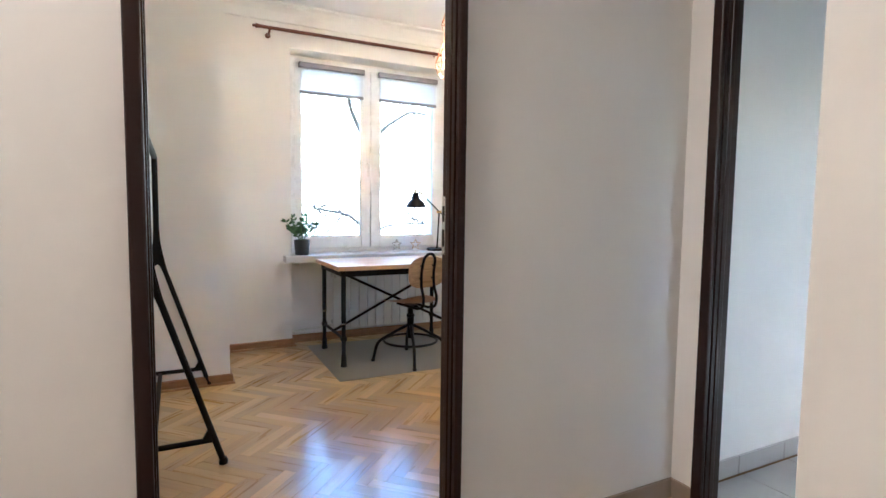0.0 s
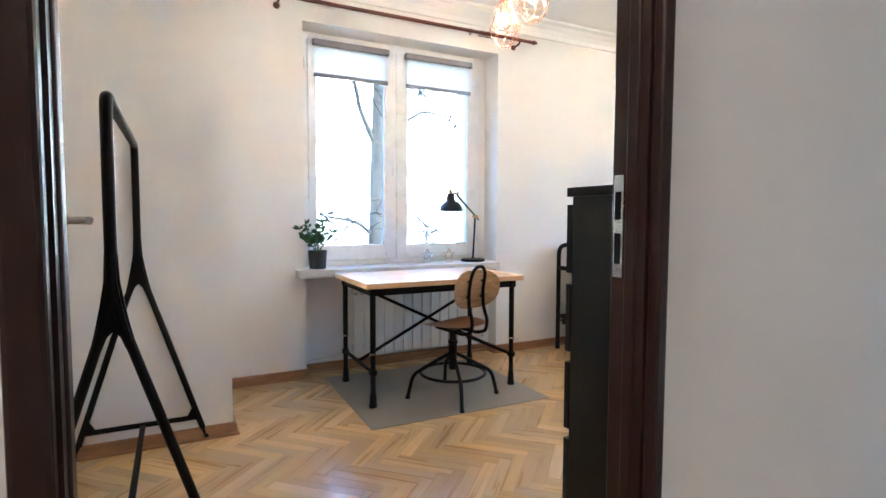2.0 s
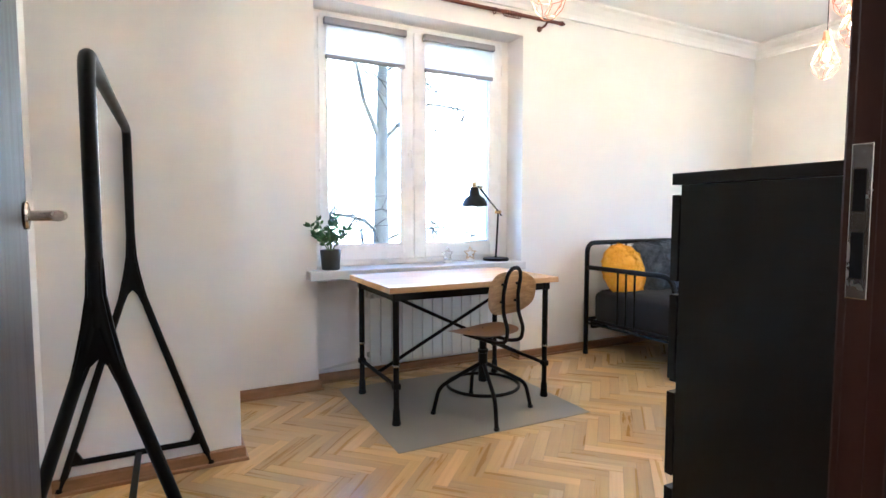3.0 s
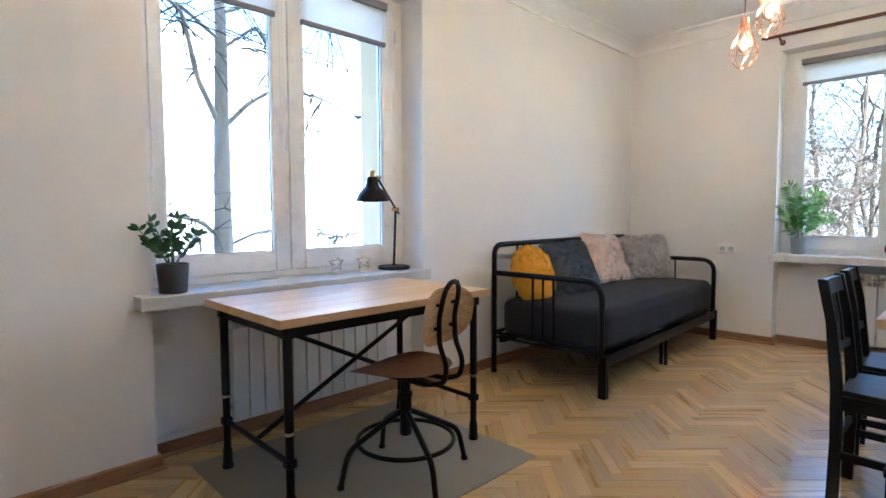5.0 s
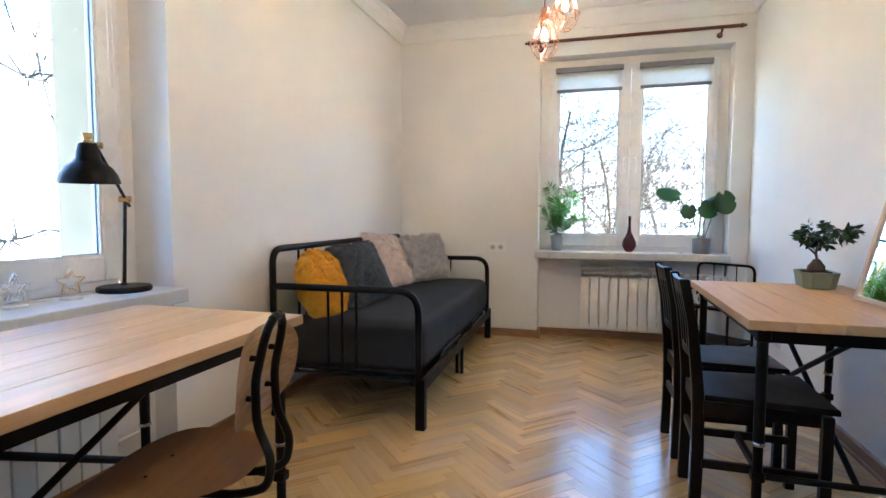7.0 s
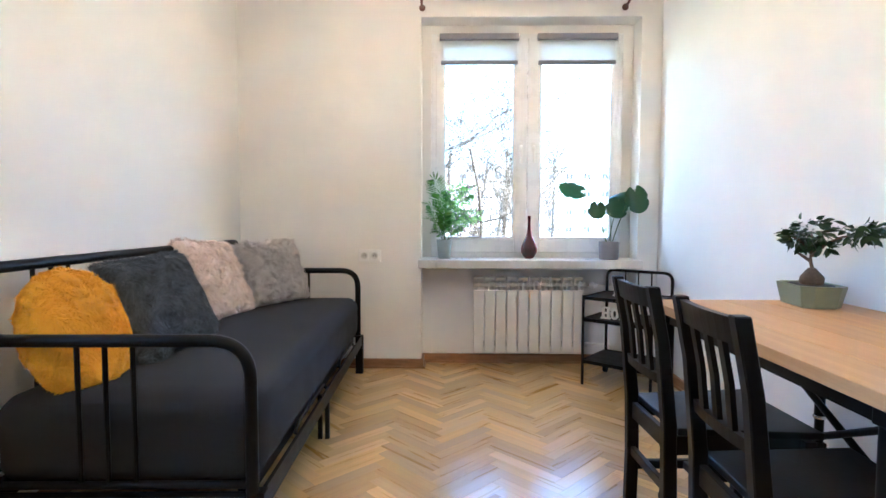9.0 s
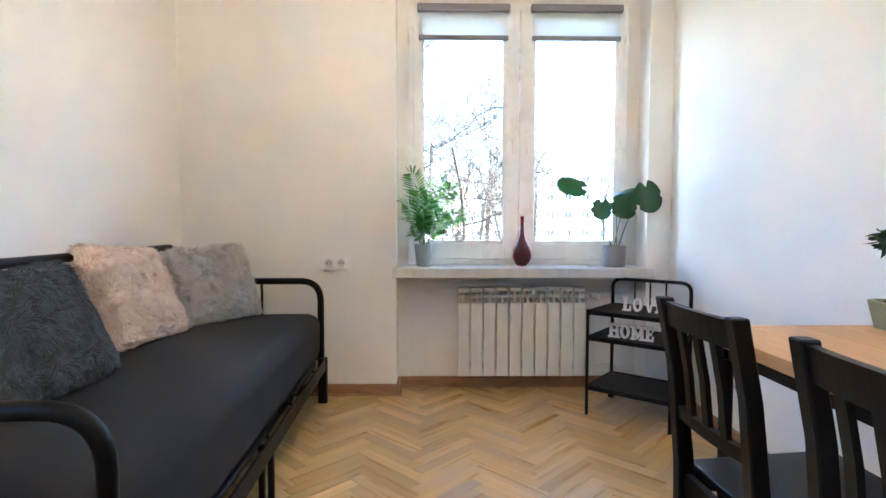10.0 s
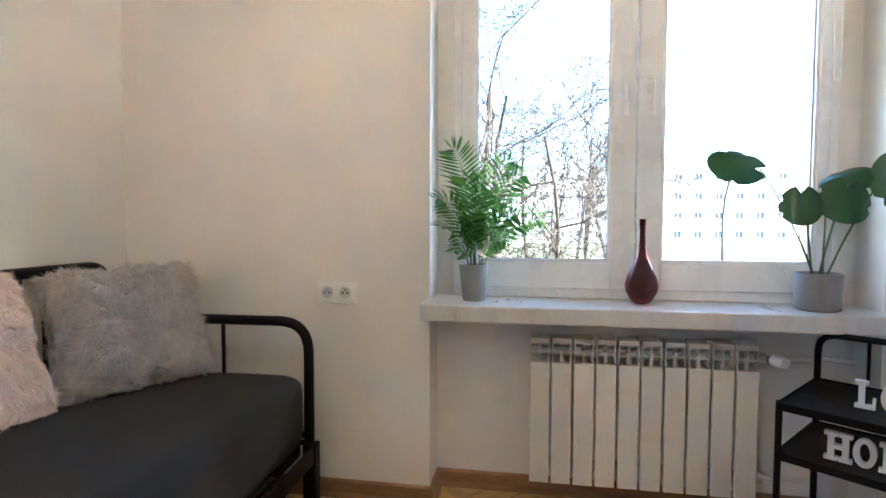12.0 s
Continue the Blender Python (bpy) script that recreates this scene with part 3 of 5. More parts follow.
def uv_metres(bm):
    """Texture coordinates in metres, long side along x."""
    lay = bm.loops.layers.uv.verify()
    for f in bm.faces:
        for lo in f.loops:
            lo[lay].uv = (lo.vert.co.x, lo.vert.co.y + lo.vert.co.z)


table("desk", pose(2.208, 5.271, 0), "pine-topped desk on black steel pipe legs with crossed braces")
table("dining_table", pose(3.650, 3.168, 0, rz=180), "pine-topped table on black steel pipe legs against the wall")


# ---- swivel chair ----
def swivel_chair(m):
    ob = thing("swivel_chair", m, "swivel chair with oak veneer seat and back on black steel", "chair")

    def shell(w, d, shape, thick, mat, name, place, taper, label):
        bm = bmesh.new()
        nx, ny = 18, 18
        grid = {}
        for i in range(nx + 1):
            for j in range(ny + 1):
                u, v = 2 * i / nx - 1, 2 * j / ny - 1
                # a square grid pressed into a rounded outline
                k = 0.42
                x = u * math.sqrt(max(1 - k * v * v * abs(v), 0))
                y = v * math.sqrt(max(1 - k * u * u * abs(u), 0))
                wx = x * w / 2 * (1 + taper * y)
                grid[i, j] = bm.verts.new((wx, y * d / 2, shape(x, y)))
        for i in range(nx):
            for j in range(ny):
                bm.faces.new((grid[i, j], grid[i + 1, j], grid[i + 1, j + 1], grid[i, j + 1]))
        bmesh.ops.solidify(bm, geom=bm.faces[:], thickness=thick)
        o = part(name, bm, mat, ob, label, smooth=True)
        o.matrix_local = place
        return o
    shell(0.405, 0.40, lambda x, y: 0.018 * x * x - 0.016 * max(y, 0) ** 2 * 1.6 + 0.012 * max(-y, 0) ** 2, 0.011, PLY, "seat", pose(0, 0.015, 0.462), 0.06, "oak veneer seat")
    shell(0.365, 0.235, lambda x, y: 0.035 * x * x, 0.010, PALE_PLY, "backrest", pose(0, -0.192, 0.705, 97, 0, 0) @ pose(0, 0, 0, 0, 0, 180), -0.05, "oval pale veneer backrest")
    pts = [(-0.055, 0.10, 0.435), (-0.055, -0.16, 0.430), (-0.058, -0.238, 0.452), (-0.060, -0.250, 0.52), (-0.058, -0.215, 0.60), (-0.056, -0.212, 0.70), (-0.054, -0.235, 0.80), (-0.035, -0.243, 0.838), (0, -0.245, 0.848)]
    pts += [(-x, y, z) for x, y, z in pts[-2::-1]]
    part("back_tube", rod(fillet(pts, 0.028, 5), 0.0105, 10), BLACK, ob, "bent black steel tube", smooth=True)
    for sx in (-1, 1):
        for z, y in ((0.66, -0.208), (0.755, -0.216)):
            part("spacer", rod([(0.055 * sx, y - 0.008, z), (0.055 * sx, y + 0.026, z)], 0.007, 8), BLACK, ob, smooth=True)
        for yy in (-0.09, 0.06):
            part("screw", lathe([(0.004, 0), (0.004, 0.0015), (0.002, 0.0025)], 10, at=(0.055 * sx, yy, 0.4645)), BLACK, ob, smooth=True)
    part("column", lathe([(0.024, 0.175), (0.026, 0.18), (0.026, 0.34), (0.030, 0.342), (0.030, 0.36), (0.021, 0.362), (0.021, 0.42), (0.06, 0.428), (0.06, 0.436)], 18), BLACK, ob, smooth=True)
    part("foot_ring", rod([(0.205 * math.cos(a), 0.205 * math.sin(a), 0.155) for a in [2 * math.pi * k / 40 for k in range(40)]], 0.0095, 8, closed=True), BLACK, ob, smooth=True)
    for k in range(4):
        a = radians(90 * k + 61)
        c, s = math.cos(a), math.sin(a)
        leg = part("leg", rod(fillet([(0.02 * c, 0.02 * s, 0.275), (0.10 * c, 0.10 * s, 0.235), (0.255 * c, 0.255 * s, 0.150), (0.288 * c, 0.288 * s, 0.008)], 0.045, 6), 0.0115, 10), BLACK, ob, smooth=True)
        part("foot", lathe([(0.015, 0), (0.016, 0.012), (0.012, 0.016)], 12, at=(0.288 * c, 0.288 * s, 0)), BLACK, leg, smooth=True)
    return ob


swivel_chair(pose(2.235, 4.955, 0.003, rz=12))
mat_bm = slab([(1.595, 4.67), (2.77, 4.655), (2.775, 5.68), (1.60, 5.695)], 0.0005, 0.0025)
FILM = material("grey frosted floor mat", (0.27, 0.245, 0.19), 0.5, vary=0.05, scale=4, bump=0.05)
tagged(part("floor_mat", mat_bm, FILM), "thin grey plastic floor mat under the desk and chair", "floor mat")


# ---- clothes rack ----
def clothes_rack(m):
    ob = thing("clothes_rack", m, "black tubular clothes rack with forked legs, empty", "clothes rack")
    Lr, top, fork, half = 1.17, 1.475, 0.885, 0.28
    r = 0.0165
    pts = fillet([(0, 0, fork), (0, 0, top), (0, Lr, top), (0, Lr, fork)], 0.05, 6)
    part("top_bar", rod(pts, r, 12), BLACK, ob, smooth=True)
    for y in (0, Lr):
        for s in (-1, 1):
            part("leg", rod(fillet([(0, y, fork + 0.05), (0.012 * s, y, fork - 0.02), (half * s, y, 0.012)], 0.08, 6), r, 12, r_end=0.014), BLACK, ob, smooth=True)
            part("foot", lathe([(0.019, 0), (0.020, 0.012), (0.015, 0.03)], 12, at=(half * s, y, 0)), BLACK, ob, smooth=True)
            # web where the cross bar meets the leg
            x1 = half * s * (1 - 0.13)
            bm = bmesh.new()
            q = [bm.verts.new((x1 + 0.012 * s, y + d, 0.12)) for d in (-0.009, 0.009)] + [bm.verts.new((x1 - 0.055 * s, y + d, 0.118)) for d in (-0.009, 0.009)] + [bm.verts.new((x1 - 0.018 * s, y + d, 0.185)) for d in (-0.009, 0.009)]
            for f in ((0, 2, 4), (1, 5, 3), (0, 1, 3, 2), (2, 3, 5, 4), (4, 5, 1, 0)):
                bm.faces.new([q[k] for k in f])
            bmesh.ops.recalc_face_normals(bm, faces=bm.faces)
            part("web", bm, BLACK, ob)
        # fork gusset
        bm = bmesh.new()
        outline = [(0.0165, fork + 0.15), (0.020, fork + 0.07), (0.031, fork), (0.045, fork - 0.07), (0.053, fork - 0.105), (0.030, fork - 0.125), (0.016, fork - 0.088), (0.0, fork - 0.072)]
        outline += [(-x, z) for x, z in outline[-2::-1]]
        a = [bm.verts.new((x, y - 0.0135, z)) for x, z in outline]
        b = [bm.verts.new((x, y + 0.0135, z)) for x, z in outline]
        bm.faces.new(a)
        bm.faces.new(b[::-1])
        for k in range(len(a)):
            kk = (k + 1) % len(a)
            bm.faces.new((a[k], b[k], b[kk], a[kk]))
        bmesh.ops.recalc_face_normals(bm, faces=bm.faces)
        bmesh.ops.bevel(bm, geom=[e for e in bm.edges if abs(e.verts[0].co.y - e.verts[1].co.y) < 1e-6], offset=0.007, segments=2, affect="EDGES")
        part("fork", bm, BLACK, ob, smooth=True)
        part("cross_bar", rod([(-half * 0.88, y, 0.12), (half * 0.88, y, 0.12)], 0.0125, 10), BLACK, ob, smooth=True)
    part("floor_bar", boxes(((-0.012, 0.01, 0.112), (0.012, Lr - 0.01, 0.124)), bevel=0.003), BLACK, ob)
    return ob


clothes_rack(pose(0.520, 3.785, 0))


# ---- chest of drawers ----
chest = thing("chest_of_drawers", pose(1.735, 2.852, 0), "tall black-brown chest of drawers with recessed grips", "chest of drawers")
for piece, lo, hi in (("side_panel", (0, 0, 0), (0.018, 0.42, 1.20)), ("side_panel", (0.782, 0, 0), (0.80, 0.42, 1.20)), ("back_panel", (0.018, 0.0, 0.06), (0.782, 0.01, 1.20)), ("plinth", (0.018, 0.02, 0), (0.782, 0.40, 0.055))):
    part(piece, boxes((lo, hi), bevel=0.0015), BLACK_WOOD, chest)
part("top_panel", boxes(((-0.002, 0, 1.201), (0.802, 0.445, 1.228)), bevel=0.002), BLACK_WOOD, chest)
for k in range(5):
    z = 0.018 + k * 0.2385
    cuts = ((0.0, 0.398), (0.402, 0.80)) if k == 4 else ((0.0, 0.80),)
    for a, b in cuts:
        d = part("drawer", boxes(((a + 0.001, 0.425, z), (b - 0.001, 0.445, z + 0.205)), ((max(a, 0.02), 0.05, z + 0.02), (min(b, 0.78), 0.424, z + 0.15))), BLACK_WOOD, chest)


# ---- daybed ----
def daybed(m):
    """x along the back, y towards the wall."""
    ob = thing("daybed", m, "black tubular steel daybed with rounded arms", "daybed")
    L, D, arm, back, r = 2.10, 0.82, 0.706, 0.902, 0.0185
    for x in (0.0, L):
        a = part("arm", rod(fillet([(x, 0.008, 0.22), (x, 0.008, arm), (x, D, arm)], 0.115, 8), r, 12), BLACK, ob, smooth=True)
        part("back_post", rod([(x, D, 0.012), (x, D, back - 0.09)], r, 12), BLACK, ob, smooth=True)
        part("foot", lathe([(0.021, 0), (0.022, 0.02), (0.019, 0.024)], 12, at=(x, D, 0)), BLACK, ob, smooth=True)
        part("end_rail", rod([(x, 0, 0.285), (x, D, 0.285)], 0.0125, 10), BLACK, ob, smooth=True)
        part("end_rail", rod([(x, 0, 0.255), (x, D, 0.255)], 0.010, 8), BLACK, ob, smooth=True)
        for k in range(3):
            y = 0.42 + (k - 1) * 0.079
            part("bar", rod([(x, y, 0.285), (x, y, arm)], 0.0075, 8), BLACK, ob, smooth=True)
    part("back_rail", rod(fillet([(0, D, back - 0.10), (0, D, back), (L, D, back), (L, D, back - 0.10)], 0.085, 8), r, 12), BLACK, ob, smooth=True)
    part("lower_back_rail", rod([(0, D, 0.285), (L, D, 0.285)], 0.0125, 10), BLACK, ob, smooth=True)
    for g in (0.17, 0.5, 0.83):
        for k in range(3):
            x = L * g + (k - 1) * 0.085
            part("bar", rod([(x, D, 0.285), (x, D, back)], 0.0075, 8), BLACK, ob, smooth=True)
    for x in (-0.012, L - 0.035):
        part("front_leg", boxes(((x, -0.028, 0.0), (x + 0.047, 0.022, 0.262)), bevel=0.004), BLACK, ob)
    part("side_rail", boxes(((0.03, -0.022, 0.195), (L - 0.03, -0.016, 0.262)), ((0.03, -0.016, 0.195), (L - 0.03, 0.03, 0.201)), bevel=0.001), BLACK, ob)
    part("inner_rail", boxes(((0.02, 0.035, 0.215), (L - 0.02, 0.06, 0.275)), ((0.02, D - 0.06, 0.215), (L - 0.02, D - 0.03, 0.275)), bevel=0.002), BLACK, ob)
    part("front_guard", rod(fillet([(0.42, -0.004, 0.262), (0.46, -0.004, 0.287), (0.92, -0.004, 0.287), (0.96, -0.004, 0.262)], 0.015), 0.007, 8), BLACK, ob, smooth=True)
    part("front_guard", rod(fillet([(1.30, -0.004, 0.262), (1.34, -0.004, 0.287), (1.76, -0.004, 0.287), (1.80, -0.004, 0.262)], 0.015), 0.007, 8), BLACK, ob, smooth=True)
    for y in (-0.014, 0.020):
        part("middle_leg", boxes(((0.985, y, 0.0), (1.008, y + 0.021, 0.215)), bevel=0.003), BLACK, ob)
    for k in range(14):
        x = 0.10 + k * 0.145
        part("slat", boxes(((x, 0.061, 0.240), (x + 0.055, D - 0.061, 0.252)), bevel=0.002), BLACK, ob)
    return ob


BED = pose(3.668, 4.824, 0, rz=1.95)
daybed(BED)


def pillow_mesh(w, d, h, seam, wave, seed, power=4.0):
    """A stuffed shape with a soft rim; the outline is a rounded rectangle, or a disc where power is 2."""
    bm = bmesh.new()
    n = 26
    rng = Vector((seed * 7.7, seed * 3.1, seed))
    for side in (1, -1):
        g = {}
        for i in range(n + 1):
            for j in range(n + 1):
                u, v = 2 * i / n - 1, 2 * j / n - 1
                if power < 3:
                    x, y = u * math.sqrt(1 - v * v / 2), v * math.sqrt(1 - u * u / 2)
                    e = max(1 - (x * x + y * y), 0)
                else:
                    x, y = u * (0.94 + 0.06 * abs(v) ** 1.5), v * (0.94 + 0.06 * abs(u) ** 1.5)
                    e = max((1 - u ** 4) * (1 - v ** 4), 0)
                z = seam + h * e ** (0.5 if power < 3 else 0.42)
                z += wave * noise.noise(Vector((x * 2.2, y * 2.2, side)) + rng) * min(1, e * 3)
                g[i, j] = bm.verts.new((x * w / 2, y * d / 2, side * max(z, 0.002)))
        for i in range(n):
            for j in range(n):
                q = (g[i, j], g[i + 1, j], g[i + 1, j + 1], g[i, j + 1])
                bm.faces.new(q if side > 0 else q[::-1])
    bmesh.ops.remove_doubles(bm, verts=bm.verts[:], dist=0.0045)
    return bm


# mattress: a filled box with rounded, slightly slack edges
def mattress_mesh(L, D, h):
    bm = boxes(((0, 0, 0), (L, D, h)))
    bmesh.ops.subdivide_edges(bm, edges=bm.edges[:], cuts=31, use_grid_fill=True)
    for v in bm.verts:
        x, y, z = v.co
        ex, ey, ez = min(x, L - x), min(y, D - y), min(z, h - z)
        rr = 0.065
        # press the corners round
        p = Vector((min(max(x, rr), L - rr), min(max(y, rr), D - rr), min(max(z, rr), h - rr)))
        d = v.co - p
        if d.length > 1e-5:
            big = max(abs(d.x), abs(d.y), abs(d.z))
            v.co = p + d.normalized() * min(d.length, rr * (big / rr))
        if z > h - 0.01:
            v.co.z += 0.012 * math.sin(math.pi * x / L) * math.sin(math.pi * y / D) + 0.004 * noise.noise(Vector((x * 3, y * 3, 0)))
        v.co += 0.005 * Vector((noise.noise(v.co * 5), noise.noise(v.co * 5 + Vector((9, 0, 0))), 0.35 * noise.noise(Vector((x * 2.0, y * 9, z * 6)))))
        fold = max(0.0, 1 - ez / 0.16) if z < h * 0.7 else 0.0
        v.co.y -= 0.004 * fold * math.sin(x * 31 + 2 * noise.noise(Vector((x * 2, 0, 0)))) if y < 0.1 else 0.0
    return bm


mattress = thing("mattress", BED @ pose(0.025, -0.002, 0.262), "mattress in a charcoal jersey sheet on the daybed", "mattress")
part("fitted_sheet", mattress_mesh(2.055, 0.785, 0.266), SHEET, mattress, smooth=True)
part("hem", boxes(((0.05, 0.05, -0.006), (2.0, 0.735, 0.004))), SHEET, mattress)


def fur_colour(name, root, tip):
    m = bpy.data.materials.new(name)
    m.use_nodes = True
    n, l = m.node_tree.nodes, m.node_tree.links
    b = n["Principled BSDF"]
    gm = n.new("ShaderNodeNewGeometry")
    mix = n.new("ShaderNodeMix")
    mix.data_type = "RGBA"
    mix.inputs["A"].default_value, mix.inputs["B"].default_value = (*root, 1), (*tip, 1)
    co = n.new("ShaderNodeTexCoord")
    ns = n.new("ShaderNodeTexNoise")
    ns.inputs["Scale"].default_value, ns.inputs["Detail"].default_value = 26, 3
    l.new(co.outputs["Object"], ns.inputs["Vector"])
    ad = n.new("ShaderNodeMath")
    ad.operation = "MULTIPLY_ADD"
    ad.inputs[1].default_value, ad.inputs[2].default_value = 0.5, -0.15
    l.new(gm.outputs["Random Per Island"], ad.inputs[0])
    ad2 = n.new("ShaderNodeMath")
    ad2.operation = "MULTIPLY_ADD"
    ad2.inputs[1].default_value = 1.2
    l.new(ns.outputs[0], ad2.inputs[0])
    l.new(ad.outputs[0], ad2.inputs[2])
    ad2.use_clamp = True
    l.new(ad2.outputs[0], mix.inputs["Factor"])
    l.new(mix.outputs["Result"], b.inputs["Base Color"])
    b.inputs["Roughness"].default_value = 0.75
    b.inputs["Sheen Weight"].default_value = 0.12
    return m


def cushion(m, w, d, h, colours, length, label, seed, power=4.0, count=9000):
    ob = thing("cushion", m, label, "cushion", "fur cushions on the daybed")
    mat = fur_colour("fur " + label.split()[0], *colours)
    body = pillow_mesh(w, d, h, 0.001, 0.022, seed, power)
    rng = random.Random(seed)
    bmesh.ops.triangulate(body, faces=body.faces[:])
    body.normal_update()
    faces = body.faces[:]
    weights = [f.calc_area() for f in faces]
    verts, tris = [], []
    for f in rng.choices(faces, weights, k=count):
        a, b = rng.random(), rng.random()
        if a + b > 1:
            a, b = 1 - a, 1 - b
        p0, p1, p2 = (v.co for v in f.verts)
        p = p0 + (p1 - p0) * a + (p2 - p0) * b
        tuft = 1.2 * Vector((noise.noise(p * 24 + Vector((seed, 0, 0))), noise.noise(p * 24 + Vector((0, seed, 5))), noise.noise(p * 24 + Vector((3, 0, seed)))))
        flow = Vector((noise.noise(p * 8 + Vector((seed, 0, 0))), noise.noise(p * 8 + Vector((0, seed, 5))) - 0.35, noise.noise(p * 8 + Vector((3, 0, seed))))) + tuft
        nrm = f.normal
        lean = flow - nrm * flow.dot(nrm)
        ln = length * rng.uniform(0.7, 1.2) * (1 + 0.6 * noise.noise(p * 30 + Vector((seed, seed, 0))))
        d1 = (nrm * 0.75 + lean * 1.5 + 0.25 * Vector((rng.uniform(-1, 1), rng.uniform(-1, 1), rng.uniform(-1, 1)))).normalized()
        d2 = (d1 + lean * 1.6 - nrm * 0.15).normalized()
        side = d1.cross(Vector((rng.uniform(-1, 1), rng.uniform(-1, 1), rng.uniform(-1, 1)))).normalized() * rng.uniform(0.0007, 0.0013)
        mid = p + d1 * ln * 0.55
        k = len(verts)
        verts += [p - side - nrm * 0.001, p + side - nrm * 0.001, mid + side * 0.8, mid - side * 0.8, mid + d2 * ln * 0.55]
        tris += [(k, k + 1, k + 2, k + 3), (k + 3, k + 2, k + 4)]
    part("body", body, mat, ob, smooth=True)
    me = bpy.data.meshes.new("fur")
    me.from_pydata([tuple(v) for v in verts], [], tris)
    me.materials.append(mat)
    fur = tagged(new("fur", me), label="soft fur pile", kind="stuff")
    fur.parent = ob
    return ob


def leaning(x, y, z, turn, back, spin=0):
    """A cushion's pose: its face looks along -y, leans back by that many degrees, turned about z, spun in its own plane."""
    return pose(x, y, z, 0, 0, turn) @ pose(0, 0, 0, 90 - back, 0, 0) @ pose(0, 0, 0, 0, 0, spin)


cushion(leaning(3.870, 5.475, 0.682, -6, 19), 0.385, 0.435, 0.088, ((0.78, 0.36, 0.007), (0.97, 0.55, 0.014)), 0.014, "mustard yellow round fur cushion leaning on the arm", 3, power=2.0, count=30000)
cushion(leaning(4.27, 5.43, 0.710, -4, 26, 2), 0.47, 0.41, 0.092, ((0.055, 0.065, 0.085), (0.145, 0.167, 0.205)), 0.026, "slate blue square fur cushion on the daybed", 5, count=36000)
cushion(leaning(5.03, 5.56, 0.722, -2, 27, -6), 0.46, 0.46, 0.095, ((0.80, 0.62, 0.52), (0.97, 0.84, 0.75)), 0.024, "blush pink square fur cushion on the daybed", 7, count=36000)
cushion(leaning(5.495, 5.405, 0.722, -31, 23, 2), 0.45, 0.40, 0.090, ((0.40, 0.365, 0.355), (0.70, 0.66, 0.645)), 0.030, "pale grey square fur cushion in the corner", 9, count=36000)


# ---- dining chairs ----
def dining_chair(m):
    """A slatted black chair; the sitter looks along -y."""
    ob = thing("dining_chair", m, "black stained wooden chair with a slatted back", "chair", "chairs at the dining table")
    w, seat = 0.318, 0.45

    def back_leg(x):
        bm = bmesh.new()
        stops = [(0.0, 0.005), (0.25, 0.0), (0.46, 0.005), (0.70, 0.030), (0.862, 0.062)]
        rows = []
        for z, y in stops:
            hy = 0.020 if z < 0.6 else 0.017
            rows.append([bm.verts.new((x + a * 0.0155, y + b * hy, z)) for a, b in ((-1, -1), (1, -1), (1, 1), (-1, 1))])
        for a, b in zip(rows, rows[1:]):
            for j in range(4):
                bm.faces.new((a[j], a[(j + 1) % 4], b[(j + 1) % 4], b[j]))
        bm.faces.new(rows[0][::-1])
        bm.faces.new(rows[-1])
        bmesh.ops.bevel(bm, geom=bm.edges[:], offset=0.003, segments=1, affect="EDGES")
        return bm

    def at_back(z):
        return 0.005 + (z - 0.46) * 0.104 if z < 0.70 else 0.030 + (z - 0.70) * 0.195
    for s in (-1, 1):
        part("back_leg", back_leg(s * (w / 2 - 0.0155)), BLACK_WOOD, ob)
        part("front_leg", boxes(((s * (w / 2 + 0.012) - 0.0165, -0.405, 0), (s * (w / 2 + 0.012) + 0.0165, -0.372, 0.42)), bevel=0.003), BLACK_WOOD, ob)
        for z in (0.185, ):
            part("side_stretcher", boxes(((s * (w / 2 - 0.004) - 0.009, -0.375, z), (s * (w / 2 - 0.004) + 0.009, -0.012, z + 0.03)), bevel=0.002), BLACK_WOOD, ob)
        part("side_apron", boxes(((s * (w / 2 - 0.004) - 0.009, -0.375, 0.375), (s * (w / 2 - 0.004) + 0.009, -0.012, 0.43)), bevel=0.002), BLACK_WOOD, ob)
    part("front_apron", boxes(((-w / 2, -0.400, 0.375), (w / 2, -0.382, 0.43)), bevel=0.002), BLACK_WOOD, ob)
    part("back_apron", boxes(((-w / 2 + 0.03, -0.010, 0.375), (w / 2 - 0.03, 0.008, 0.43)), bevel=0.002), BLACK_WOOD, ob)
    part("back_stretcher", boxes(((-w / 2 + 0.03, -0.008, 0.245), (w / 2 - 0.03, 0.010, 0.275)), bevel=0.002), BLACK_WOOD, ob)
    part("front_stretcher", boxes(((-w / 2, -0.20, 0.187), (w / 2, -0.182, 0.213)), bevel=0.002), BLACK_WOOD, ob)
    bm = slab([(-w / 2 - 0.040, -0.415), (w / 2 + 0.040, -0.415), (w / 2 + 0.002, -0.016), (-w / 2 - 0.002, -0.016)], 0.431, 0.452, 0.004)
    part("seat", bm, BLACK_WOOD, ob)
    for z, hh in ((0.57, 0.030), (0.796, 0.058)):
        bm = bmesh.new()
        rows = []
        for k in range(9):
            x = -w / 2 + 0.031 + (w - 0.062) * k / 8
            bow = 0.010 * (1 - (2 * k / 8 - 1) ** 2)
            rows.append([bm.verts.new((x, at_back(zz) + bow + dy, zz)) for zz, dy in ((z, -0.009), (z, 0.009), (z + hh, 0.009), (z + hh, -0.009))])
        for a, b in zip(rows, rows[1:]):
            for j in range(4):
                bm.faces.new((a[j], a[(j + 1) % 4], b[(j + 1) % 4], b[j]))
        bm.faces.new(rows[0][::-1])
        bm.faces.new(rows[-1])
